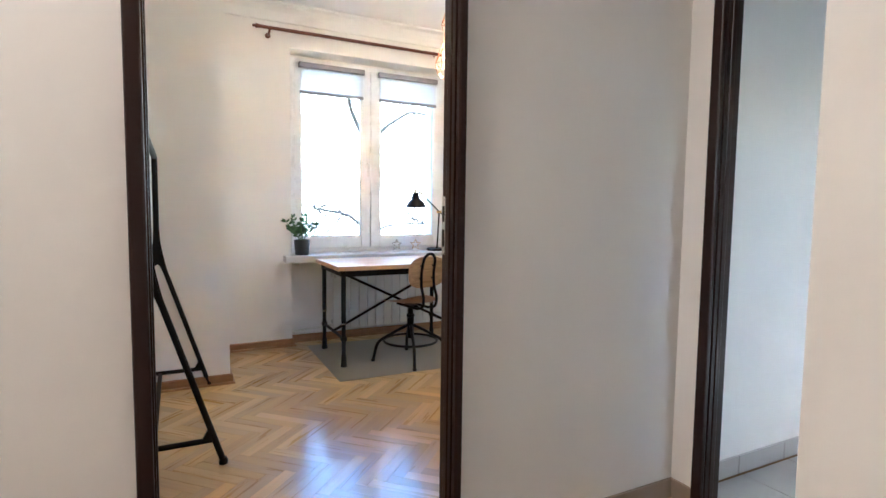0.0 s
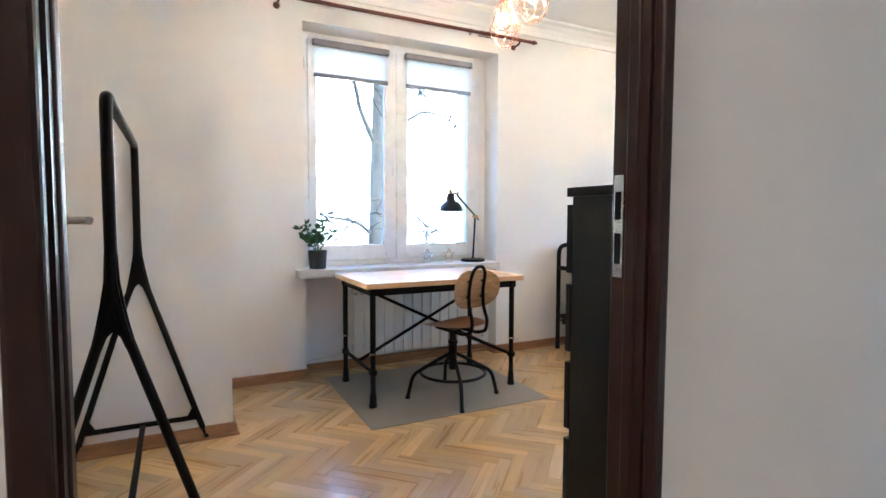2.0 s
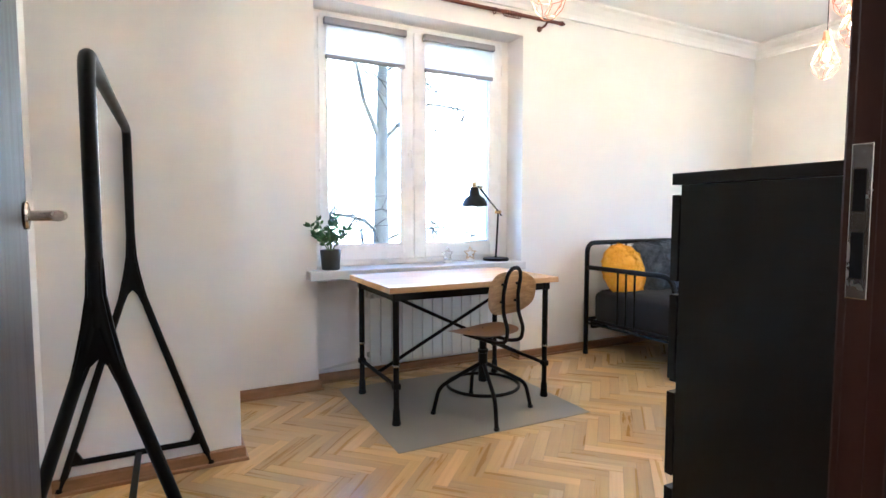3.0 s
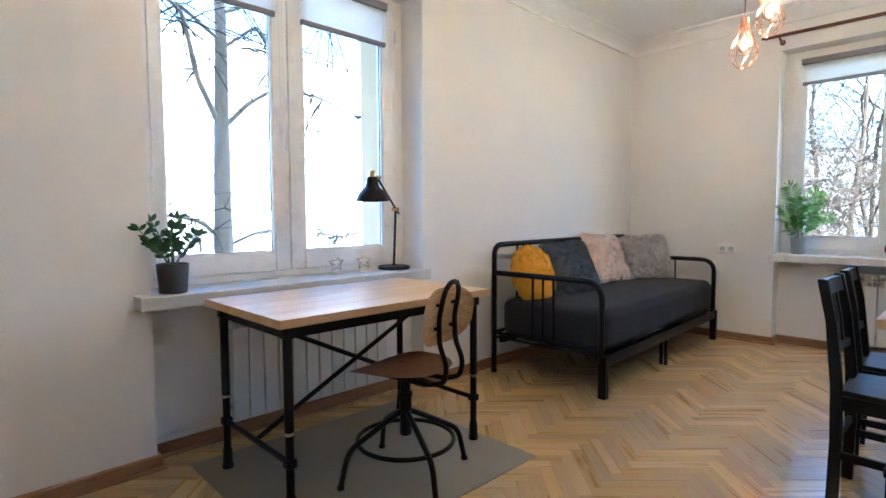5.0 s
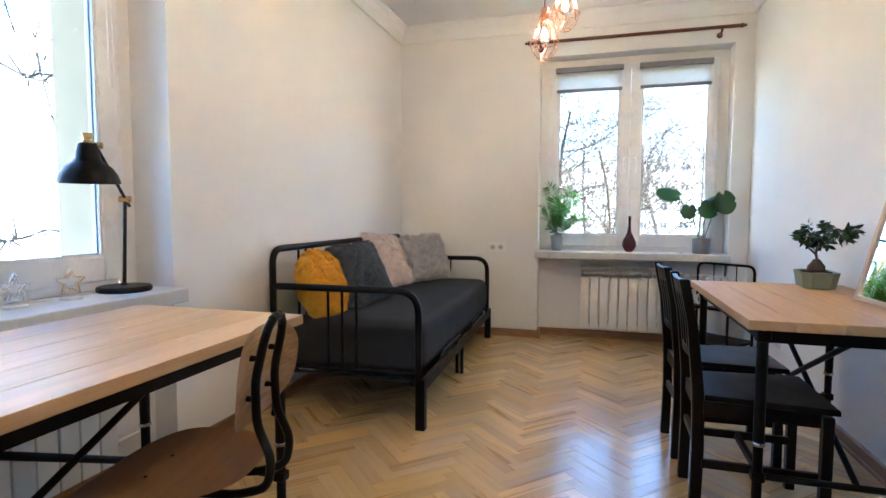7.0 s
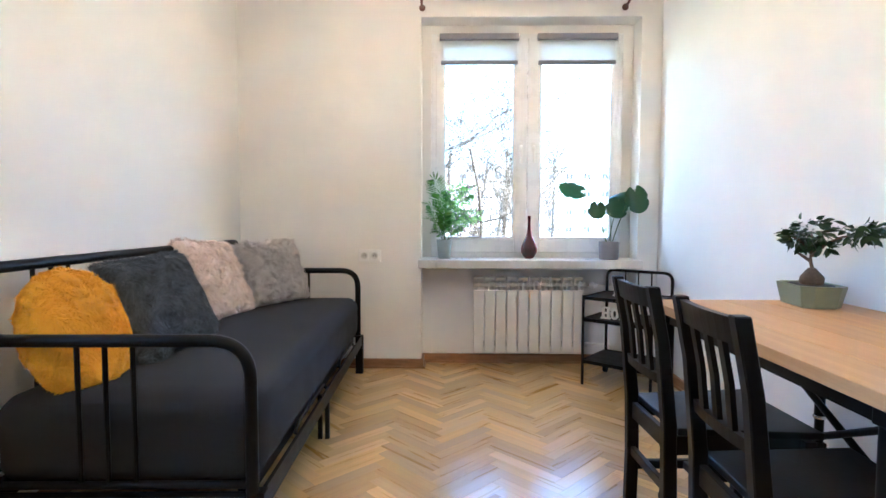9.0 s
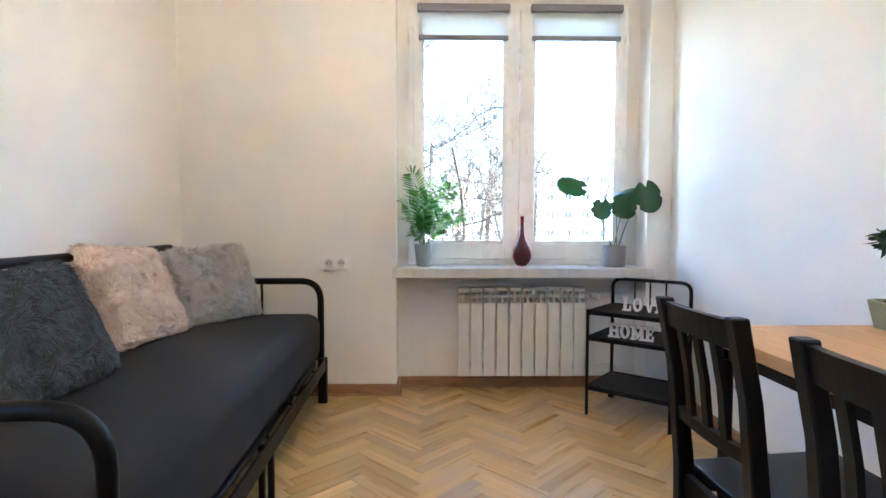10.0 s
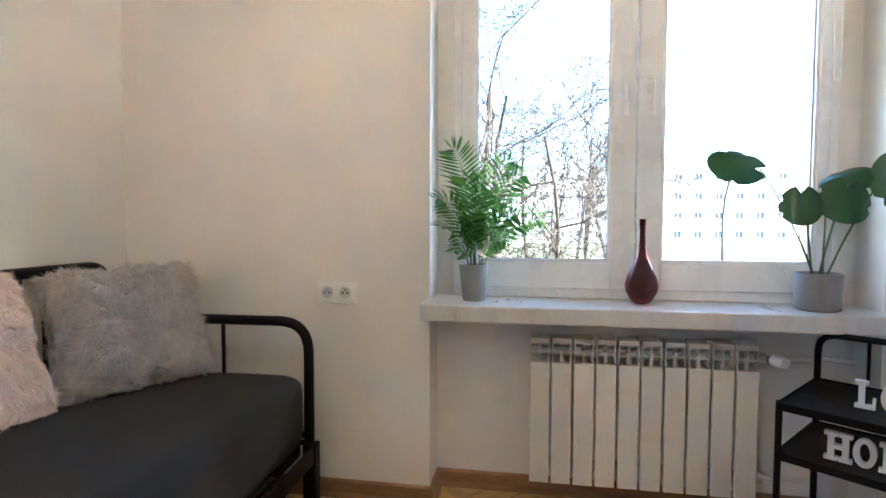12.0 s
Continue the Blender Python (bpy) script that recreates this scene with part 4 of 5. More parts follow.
        bmesh.ops.recalc_face_normals(bm, faces=bm.faces)
        part("back_rail", bm, BLACK_WOOD, ob)
    for k in range(3):
        x = (k - 1) * 0.067
        bm = bmesh.new()
        rows = []
        for z in (0.598, 0.70, 0.798):
            y = at_back(z) + 0.009
            rows.append([bm.verts.new((x + a * 0.0115, y + b * 0.006, z)) for a, b in ((-1, -1), (1, -1), (1, 1), (-1, 1))])
        for a, b in zip(rows, rows[1:]):
            for j in range(4):
                bm.faces.new((a[j], a[(j + 1) % 4], b[(j + 1) % 4], b[j]))
        part("back_slat", bm, BLACK_WOOD, ob)
    return ob


chair = dining_chair(pose(3.852, 3.625, 0, rz=2))
copy_thing(chair, pose(3.388, 3.618, 0, rz=-1))


# ---- serving cart ----
def tray(x0, x1, y0, y1, z):
    """A sheet steel shelf with a turned-down, slightly raised rim: one skin."""
    bm = bmesh.new()

    def ring(inset, zz):
        return [bm.verts.new((x, y, zz)) for x, y in ((x0 + inset, y0 + inset), (x1 - inset, y0 + inset), (x1 - inset, y1 - inset), (x0 + inset, y1 - inset))]
    rings = [ring(0.003, z), ring(0.003, z + 0.006), ring(0, z + 0.006), ring(0, z - 0.016), ring(0.003, z - 0.016), ring(0.003, z - 0.0025)]
    for a, b in zip(rings, rings[1:]):
        for j in range(4):
            bm.faces.new((a[j], a[(j + 1) % 4], b[(j + 1) % 4], b[j]))
    bm.faces.new(rings[0])
    bm.faces.new(rings[-1][::-1])
    bmesh.ops.recalc_face_normals(bm, faces=bm.faces)
    return bm


def cart(m):
    """x along the front, y to the back."""
    ob = thing("serving_cart", m, "black steel three-tier serving cart with a rounded rail", "cart")
    W, D = 0.432, 0.36
    for x in (0, W):
        part("front_leg", rod([(x, 0, 0), (x, 0, 0.575)], 0.009, 8), BLACK, ob, smooth=True)
    part("back_hoop", rod(fillet([(0, D, 0.05), (0, D, 0.715), (W, D, 0.715), (W, D, 0.05)], 0.055, 7), 0.010, 10), BLACK, ob, smooth=True)
    for k in range(3):
        part("rail_bar", rod([(W * (0.30 + 0.2 * k), D, 0.575), (W * (0.30 + 0.2 * k), D, 0.712)], 0.005, 8), BLACK, ob, smooth=True)
    for z in (0.155, 0.425, 0.565):
        part("shelf", tray(-0.006, W + 0.006, -0.006, D + 0.003, z), BLACK, ob)
    for x in (0, W):
        wheel = part("wheel", rod([(x - 0.011, D, 0.026), (x + 0.011, D, 0.026)], 0.026, 18), BLACK, ob, "black rubber caster", smooth=True)
    return ob


CART = pose(5.549, 3.418, 0, rz=-129.6)
cart(CART)
LETTER = material("white painted wood letters", (0.85, 0.84, 0.82), 0.55, vary=0.04, scale=20)


def letters(word, m, h):
    """Slab-serif wooden letters on edge, side by side: one sign."""
    bm = bmesh.new()
    t, th = 0.0095, 0.017

    def prism(pts):
        a = [bm.verts.new((x, -t, z)) for x, z in pts]
        b = [bm.verts.new((x, t, z)) for x, z in pts]
        n = len(a)
        bm.faces.new(a)
        bm.faces.new(b[::-1])
        for k in range(n):
            bm.faces.new((a[k], b[k], b[(k + 1) % n], a[(k + 1) % n]))

    def bar(x0, x1, z0, z1):
        prism([(x0, z0), (x1, z0), (x1, z1), (x0, z1)])

    def stem(x, serif=0.010):
        bar(x, x + th, 0.010, h - 0.010)
        bar(x - serif, x + th + serif, 0, 0.010)
        bar(x - serif, x + th + serif, h - 0.010, h)
    x = 0.0
    for c in word:
        x += 0.011
        if c == "L":
            stem(x)
            bar(x + th + 0.010, x + 0.046, 0, 0.011)
            bar(x + 0.038, x + 0.046, 0.011, 0.030)
            w = 0.047
        elif c == "E":
            stem(x)
            for z0 in (0.0, h - 0.011):
                bar(x + th + 0.010, x + 0.044, z0, z0 + 0.011)
            bar(x + th, x + 0.034, h / 2 - 0.006, h / 2 + 0.006)
            bar(x + 0.036, x + 0.044, 0.011, 0.026)
            bar(x + 0.036, x + 0.044, h - 0.026, h - 0.011)
            w = 0.045
        elif c == "H":
            stem(x)
            stem(x + 0.040)
            bar(x + th, x + 0.040, h / 2 - 0.006, h / 2 + 0.006)
            w = 0.057
        elif c == "O":
            n = 28
            for k in range(n):
                a0, a1 = 2 * math.pi * k / n, 2 * math.pi * (k + 1) / n
                cx, cz = x + 0.024, h / 2
                prism([(cx + 0.031 * math.cos(a0), cz + h / 2 * math.sin(a0)), (cx + 0.031 * math.cos(a1), cz + h / 2 * math.sin(a1)), (cx + 0.014 * math.cos(a1), cz + (h / 2 - 0.012) * math.sin(a1)), (cx + 0.014 * math.cos(a0), cz + (h / 2 - 0.012) * math.sin(a0))])
            w = 0.052
        elif c == "V":
            prism([(x, h - 0.010), (x + 0.018, h - 0.010), (x + 0.035, 0), (x + 0.023, 0)])
            prism([(x + 0.043, h - 0.010), (x + 0.053, h - 0.010), (x + 0.035, 0), (x + 0.029, 0.008)])
            bar(x - 0.008, x + 0.025, h - 0.010, h)
            bar(x + 0.036, x + 0.061, h - 0.010, h)
            w = 0.056
        else:
            stem(x)
            stem(x + 0.054)
            prism([(x + th, h - 0.010), (x + th, h - 0.040), (x + 0.032, 0.008), (x + 0.039, 0.008), (x + 0.039, 0.030)])
            prism([(x + 0.054, h - 0.010), (x + 0.039, 0.030), (x + 0.039, 0.008), (x + 0.045, 0.016), (x + 0.054, h - 0.045)])
            w = 0.071
        x += w + 0.007
    for v in bm.verts:
        v.co.x = (v.co.x - x / 2) * 0.80
    bmesh.ops.recalc_face_normals(bm, faces=bm.faces)
    ob = part("letter_sign", bm, LETTER)
    ob.matrix_world = m
    return tagged(ob, "white wooden letters spelling " + word + " on the cart", "letter sign")


letters("LOVE", CART @ pose(0.252, 0.13, 0.571, 0, 0, 6), 0.074)
letters("HOME", CART @ pose(0.212, 0.065, 0.431, 0, 0, 4), 0.076)


# ---- plants and small things ----
def leaf_stuff(shapes):
    """Many leaves as one mesh: each is (base, along, side, length, width, fold)."""
    verts, faces = [], []
    for base, along, side, ln, wd, fold in shapes:
        along = along.normalized()
        side = (side - along * side.dot(along)).normalized()
        nrm = along.cross(side)
        k = len(verts)
        st = [(0, 0.04), (0.25, 0.8), (0.5, 1.0), (0.75, 0.7), (1.0, 0.03)]
        for t, wv in st:
            mid = base + along * ln * t - nrm * fold * ln * 0.5 * (t ** 2)
            verts += [mid + side * wd * wv / 2 + nrm * wd * 0.15 * wv, mid, mid - side * wd * wv / 2 + nrm * wd * 0.15 * wv]
        for j in range(4):
            a = k + 3 * j
            faces += [(a, a + 1, a + 4, a + 3), (a + 1, a + 2, a + 5, a + 4)]
    me = bpy.data.meshes.new("leaves")
    me.from_pydata([tuple(v) for v in verts], [], faces)
    return me


def leaf_material(name, dark, light, gloss=0.4, see=0.25):
    m = bpy.data.materials.new(name)
    m.use_nodes = True
    n, l = m.node_tree.nodes, m.node_tree.links
    b = n["Principled BSDF"]
    gm = n.new("ShaderNodeNewGeometry")
    mix = n.new("ShaderNodeMix")
    mix.data_type = "RGBA"
    mix.inputs["A"].default_value, mix.inputs["B"].default_value = (*dark, 1), (*light, 1)
    l.new(gm.outputs["Random Per Island"], mix.inputs["Factor"])
    l.new(mix.outputs["Result"], b.inputs["Base Color"])
    b.inputs["Roughness"].default_value = gloss
    tr = n.new("ShaderNodeBsdfTranslucent")
    l.new(mix.outputs["Result"], tr.inputs[0])
    mx = n.new("ShaderNodeMixShader")
    mx.inputs[0].default_value = see
    l.new(b.outputs[0], mx.inputs[1])
    l.new(tr.outputs[0], mx.inputs[2])
    l.new(mx.outputs[0], n["Material Output"].inputs[0])
    return m


SOIL = material("potting soil", (0.03, 0.02, 0.014), 0.95, vary=0.3, scale=60, bump=1.0, fine=200)
PALM = leaf_material("palm leaf", (0.03, 0.11, 0.015), (0.15, 0.33, 0.05), 0.45, 0.45)
MONSTERA = leaf_material("monstera leaf", (0.010, 0.045, 0.014), (0.024, 0.085, 0.024), 0.28, 0.18)
ZZ = leaf_material("zz leaf", (0.022, 0.06, 0.022), (0.05, 0.12, 0.035), 0.3, 0.2)
FICUS = leaf_material("ficus leaf", (0.014, 0.04, 0.016), (0.04, 0.085, 0.025), 0.3, 0.12)
STEM = material("green stem", (0.10, 0.16, 0.05), 0.6, vary=0.15, scale=30)
BARK = material("brown bark", (0.16, 0.105, 0.065), 0.85, vary=0.2, scale=40, bump=0.8, fine=150)
GREY_POT = material("grey ceramic pot", (0.22, 0.215, 0.22), 0.5, vary=0.05, scale=20)
PALE_POT = material("pale grey green pot", (0.34, 0.37, 0.36), 0.4, vary=0.05, scale=20)
BLACK_POT = material("matt black pot", (0.022, 0.023, 0.026), 0.5, vary=0.1, scale=20)
OLIVE_POT = material("olive green glazed pot", (0.26, 0.27, 0.155), 0.38, vary=0.05, scale=20)


def pot(ob, r0, r1, h, mat, label):
    p = part("pot", lathe([(r0 * 0.9, 0), (r0, 0.004), (r1, h - 0.003), (r1 - 0.002, h), (r1 - 0.006, h - 0.002), (r1 - 0.008, h - 0.02)], 28), mat, ob, label, smooth=True)
    part("soil", lathe([(r1 - 0.009, h - 0.03), (r1 - 0.008, h - 0.018), (0.01, h - 0.013)], 20), SOIL, ob, "dark potting soil")


def add_leaves(ob, me, mat, name="leaves", label=""):
    me.materials.append(mat)
    me.shade_smooth()
    o = new(name, me)
    o.parent = ob
    return tagged(o, label, kind="stuff")


def palm(m):
    ob = thing("potted_palm", m, "small parlour palm in a pale grey pot on the sill", "houseplant")
    pot(ob, 0.041, 0.055, 0.135, PALE_POT, "pale grey tapered pot")
    rng = random.Random(11)
    shapes = []
    bm = bmesh.new()
    tips = [(-0.03, 0.075, 0.43), (-0.10, -0.19, 0.33), (-0.06, -0.25, 0.18), (0.03, -0.13, 0.39), (-0.08, 0.12, 0.25), (-0.14, 0.10, 0.15), (-0.12, 0.06, 0.06), (-0.15, -0.13, 0.10), (-0.05, -0.16, 0.19), (0.04, 0.03, 0.33), (-0.16, 0.0, 0.22), (0.05, -0.08, 0.24), (-0.12, -0.04, 0.30)]
    tips += [(rng.uniform(-0.14, 0.05), rng.uniform(-0.13, 0.10), rng.uniform(0.06, 0.18)) for k in range(3)]
    for tx, ty, tz in tips:
        tip = Vector((tx, ty, tz + 0.13))
        p0 = Vector((0.10 * tx + rng.uniform(-0.012, 0.012), 0.10 * ty + rng.uniform(-0.012, 0.012), 0.115))
        knee = Vector((tx * 0.42, ty * 0.42, 0.13 + tz * 0.86 + 0.035))
        pts = [p0.lerp(knee, t).lerp(knee.lerp(tip, t), t) for t in [j / 12 for j in range(13)]]
        tube(bm, pts, 0.0018, 5, r_end=0.0006)
        reach = (tip - p0).length
        for j in range(4, 13):
            d = (pts[j] - pts[j - 1]).normalized()
            sd = d.cross(Vector((-0.75, 0.1, 0.65)))
            sd = sd.normalized() if sd.length > 0.1 else Vector((0, 1, 0))
            size = (0.045 + 0.12 * reach) * (1.0 - 0.35 * abs(j - 8) / 5)
            for side in (-1, 1):
                for half in (0.15, 0.65):
                    q = pts[j - 1].lerp(pts[j], half)
                    way = d * 0.75 + sd * side + Vector((rng.uniform(-0.1, 0.1), rng.uniform(-0.1, 0.1), -0.22))
                    shapes.append((q, way, d, size * rng.uniform(0.85, 1.1), 0.0080, 0.45))
        shapes.append((pts[-1], d, sd, 0.05, 0.008, 0.3))
    part("stems", bm, STEM, ob)
    add_leaves(ob, leaf_stuff(shapes), PALM)
    return ob


palm(pose(5.915, 4.315, 0.78))


def monstera(m):
    ob = thing("potted_monstera", m, "young monstera with split leaves in a grey pot", "houseplant")
    pot(ob, 0.066, 0.070, 0.125, GREY_POT, "grey cylindrical pot")
    tips = [((0.03, 0.262, 0.492), (-0.05, 0.95, 0.18), 0.195, 0.12, 0.25), ((-0.16, 0.13, 0.335), (-0.25, 0.1, -0.9), 0.125, 0.115, 0.2), ((-0.10, -0.02, 0.352), (-0.3, 0.25, -0.8), 0.155, 0.15, 0.2), ((-0.20, -0.125, 0.40), (-0.2, -0.2, -0.9), 0.185, 0.145, 0.15), ((-0.05, -0.06, 0.433), (-0.2, -0.75, 0.3), 0.15, 0.12, 0.4)]
    for k, (tip, way, ln, wd, fold) in enumerate(tips):
        c, way = Vector(tip), Vector(way).normalized()
        base = c - way * ln * 0.45
        p0 = Vector((0.018 * math.cos(k * 1.3), 0.018 * math.sin(k * 1.3), 0.10))
        mid = p0.lerp(base, 0.5) + Vector((0, 0, 0.03))
        part("stem", rod([p0, p0.lerp(mid, 0.5) + Vector((0, 0, 0.008)), mid, mid.lerp(base, 0.6) + Vector((0, 0, 0.006)), base], 0.0036, 7, r_end=0.0024), STEM, ob, smooth=True)
        # heart-shaped leaf with slits towards the rim
        look_to = Vector(((-0.95, 0.0, 0.30), (-1, 0.25, 0.15), (-0.95, 0.1, 0.35), (-0.95, 0.25, 0.1), (-0.7, 0.0, 0.7))[k])
        side = way.cross(look_to).normalized()
        nrm = side.cross(way).normalized()
        verts, faces = [], []
        n = 30
        rim = []
        for j in range(n):
            a = 2 * math.pi * j / n
            rr = 1.0 - 0.16 * math.cos(a) + 0.05 * math.cos(2 * a)
            x, y = math.cos(a), math.sin(a)
            if j == n // 2:
                rr *= 0.62
            slit = 0.84 if (j % 4 == 2 and 4 < j < n - 4 and abs(j - n // 2) > 3) else 1.0
            u, v = 0.5 * ln * rr * x, 0.5 * wd * rr * y * 1.08
            rim.append((u * slit, v * slit))
        verts.append(base + way * 0.06 * ln)
        for ring in (0.35, 0.7, 1.0):
            for u, v in rim:
                uu, vv = u * ring, v * ring
                bend = -fold * (uu / ln) ** 2 * ln * 0.6 + 0.10 * abs(vv) - 0.9 * vv * vv / wd
                verts.append(c + way * uu + side * vv + nrm * bend)
        verts[0] = c + nrm * 0.0
        for j in range(n):
            jj = (j + 1) % n
            faces.append((0, 1 + j, 1 + jj))
            for r_ in range(2):
                o1, o2 = 1 + r_ * n, 1 + (r_ + 1) * n
                faces.append((o1 + j, o2 + j, o2 + jj, o1 + jj))
        me = bpy.data.meshes.new("leaf")
        me.from_pydata([tuple(v) for v in verts], [], faces)
        me.materials.append(MONSTERA)
        me.shade_smooth()
        o = new("leaf", me)
        o.parent = ob
    return ob


monstera(pose(5.90, 3.160, 0.78))

zz = thing("potted_zz_plant", pose(1.572, 5.735, 0.776), "zz plant with glossy leaves in a black pot", "houseplant")
pot(zz, 0.056, 0.066, 0.128, BLACK_POT, "matt black tapered pot")
rng = random.Random(4)
shapes, bm = [], bmesh.new()
for lean_x, lean_y, ln in ((-0.115, -0.02, 0.185), (-0.06, 0.03, 0.225), (-0.015, -0.04, 0.19), (0.03, 0.03, 0.235), (0.085, -0.02, 0.155), (-0.10, -0.06, 0.13), (0.05, -0.07, 0.12)):
    out = Vector((lean_x, lean_y, 0))
    pts = [out * 0.15 + Vector((0, 0, 0.11)) + out * t ** 1.4 + Vector((0, 0, ln * t * (1 - 0.1 * t))) for t in [j / 8 for j in range(9)]]
    tube(bm, pts, 0.0042, 6, r_end=0.0018)
    hz = Vector((0.9, rng.uniform(-0.5, 0.5), 0)).normalized()
    for j in range(3, 9):
        d = (pts[j] - pts[j - 1]).normalized()
        for sg in (-1, 1):
            if rng.random() < 0.85:
                shapes.append((pts[j], d * rng.uniform(0.5, 0.9) + hz * sg * 0.9 + Vector((0, rng.uniform(-0.4, 0.2), 0)), d + 0.3 * out, rng.uniform(0.040, 0.054), rng.uniform(0.019, 0.025), 0.2))
    shapes.append((pts[-1], d, hz, 0.045, 0.022, 0.2))
part("stems", bm, STEM, zz)
add_leaves(zz, leaf_stuff(shapes), ZZ)

# bonsai
bonsai = thing("bonsai", pose(4.075, 2.985, 0.7525, rz=-6) @ Matrix.Scale(0.94, 4), "ficus bonsai with a swollen root in an olive pot", "bonsai")
bm = bmesh.new()
rows = []
for wx, wy, z in ((0.095, 0.062, 0), (0.100, 0.067, 0.003), (0.116, 0.080, 0.078), (0.1165, 0.0805, 0.082), (0.108, 0.072, 0.082), (0.104, 0.068, 0.0722)):
    rows.append([bm.verts.new((wx * a, wy * b, z)) for a, b in ((-1, -0.55), (-0.75, -1), (0.75, -1), (1, -0.55), (1, 0.55), (0.75, 1), (-0.75, 1), (-1, 0.55))])
for a, b in zip(rows, rows[1:]):
    for j in range(8):
        bm.faces.new((a[j], a[(j + 1) % 8], b[(j + 1) % 8], b[j]))
bm.faces.new(rows[0][::-1])
bm.faces.new(rows[-1])
part("pot", bm, OLIVE_POT, bonsai, "olive green faceted pot")
part("soil", slab([(0.10 * math.cos(a), 0.066 * math.sin(a)) for a in [2 * math.pi * k / 20 for k in range(20)]], 0.0725, 0.080), SOIL, bonsai, "dark potting soil")
bm = lathe([(0.034, 0.075), (0.040, 0.088), (0.036, 0.108), (0.024, 0.128), (0.014, 0.142)], 14, at=(-0.008, 0, 0))
for v in bm.verts:
    v.co += 0.007 * Vector((noise.noise(v.co * 40), noise.noise(v.co * 40 + Vector((5, 0, 0))), 0))
tube(bm, [(0.022, -0.018, 0.085), (0.020, -0.016, 0.11), (0.006, -0.006, 0.135)], 0.014, 9, r_end=0.009)
part("root", bm, BARK, bonsai, "swollen brown root", smooth=True)
limbs = [[(-0.008, 0, 0.135), (0.004, 0.002, 0.17), (0.002, 0.0, 0.22), (-0.002, 0.004, 0.27)], [(0.002, 0.0, 0.185), (-0.035, -0.03, 0.235), (-0.10, -0.05, 0.262), (-0.19, -0.06, 0.275)], [(0.002, 0, 0.165), (0.035, 0.022, 0.19), (0.06, 0.032, 0.20)], [(0.0, 0, 0.21), (0.05, 0.03, 0.25), (0.085, 0.04, 0.262)]]
for pts in limbs:
    part("branch", rod(fillet(pts, 0.01, 3), 0.0065, 7, r_end=0.0028), BARK, bonsai, smooth=True)
shapes = []
for c, rad, count in (((0.01, 0.01, 0.275), (0.085, 0.07, 0.055), 95), ((0.06, 0.03, 0.25), (0.05, 0.045, 0.04), 40), ((-0.03, -0.02, 0.24), (0.045, 0.045, 0.04), 26), ((-0.165, -0.045, 0.278), (0.075, 0.05, 0.032), 62), ((-0.245, -0.05, 0.285), (0.05, 0.04, 0.035), 34)):
    for k in range(count):
        v = Vector((rng.gauss(0, 1), rng.gauss(0, 1), rng.gauss(0, 1))).normalized() * rng.uniform(0.5, 1.0)
        p = Vector(c) + Vector((v.x * rad[0], v.y * rad[1], v.z * rad[2]))
        way = Vector((v.x, v.y, v.z * 0.5 - 0.15)) + 0.5 * Vector((rng.uniform(-1, 1), rng.uniform(-1, 1), rng.uniform(-0.6, 0.4)))
        shapes.append((p, way, Vector((rng.uniform(-1, 1), rng.uniform(-1, 1), 0.3)), rng.uniform(0.032, 0.048), rng.uniform(0.017, 0.023), 0.3))
add_leaves(bonsai, leaf_stuff(shapes), FICUS)

# vase
RED_GLASS = glass("dark red glass", (0.24, 0.006, 0.020), 0.03, 1.45)
vase = thing("vase", pose(5.945, 3.712, 0.78), "dark red glass drop vase with a long neck", "vase")
body = [(0.024, 0.0), (0.030, 0.004), (0.038, 0.012), (0.056, 0.045), (0.058, 0.070), (0.050, 0.100), (0.033, 0.135), (0.019, 0.165), (0.0125, 0.20), (0.0105, 0.245), (0.0115, 0.300), (0.013, 0.304), (0.0095, 0.304), (0.0085, 0.25), (0.011, 0.20), (0.015, 0.165), (0.030, 0.133), (0.046, 0.100), (0.054, 0.070), (0.051, 0.045), (0.028, 0.024)]
part("body", lathe(body, 32), RED_GLASS, vase, smooth=True)


# ---- desk lamp ----
dl = thing("desk_lamp", pose(2.885, 5.825, 0.776), "black metal work lamp with brass joints on the sill", "lamp")
part("base", lathe([(0.096, 0), (0.100, 0.004), (0.100, 0.016), (0.094, 0.022), (0.016, 0.024), (0.010, 0.034)], 32), BLACK, dl, "round black base", smooth=True)
part("pole", rod([(0, 0, 0.02), (0.022, 0.006, 0.372)], 0.0075, 10), BLACK, dl, smooth=True)
jt = part("joint", rod([(0.010, 0.024, 0.372), (0.034, -0.012, 0.372)], 0.013, 12), BRASS, dl, "brass joint", smooth=True)
part("arm", rod([(0.075, 0.040, 0.345), (0.022, 0.006, 0.376), (-0.265, -0.185, 0.545)], 0.0062, 8), BLACK, dl, smooth=True)
part("joint", rod([(-0.277, -0.167, 0.545), (-0.253, -0.203, 0.545)], 0.011, 12), BRASS, dl, "brass joint", smooth=True)
HEAD = pose(-0.328, -0.226, 0.412, 3, -3, 0) @ Matrix.Diagonal((1.08, 1.08, 1.02, 1))
shade = part("shade", lathe([(0.082, 0), (0.084, 0.002), (0.083, 0.008), (0.076, 0.030), (0.062, 0.052), (0.042, 0.068), (0.034, 0.078), (0.031, 0.100), (0.024, 0.128), (0.020, 0.130), (0.018, 0.126), (0.026, 0.100), (0.030, 0.078), (0.058, 0.050), (0.074, 0.028), (0.0805, 0.004)], 32), BLACK, dl, "black bell shade", smooth=True)
shade.matrix_local = HEAD
cap = part("cap", lathe([(0.022, 0.128), (0.022, 0.133), (0.014, 0.136), (0.013, 0.150), (0.017, 0.152), (0.016, 0.160), (0.006, 0.163)], 20), BRASS, dl, "brass screw cap", smooth=True)
cap.matrix_local = HEAD
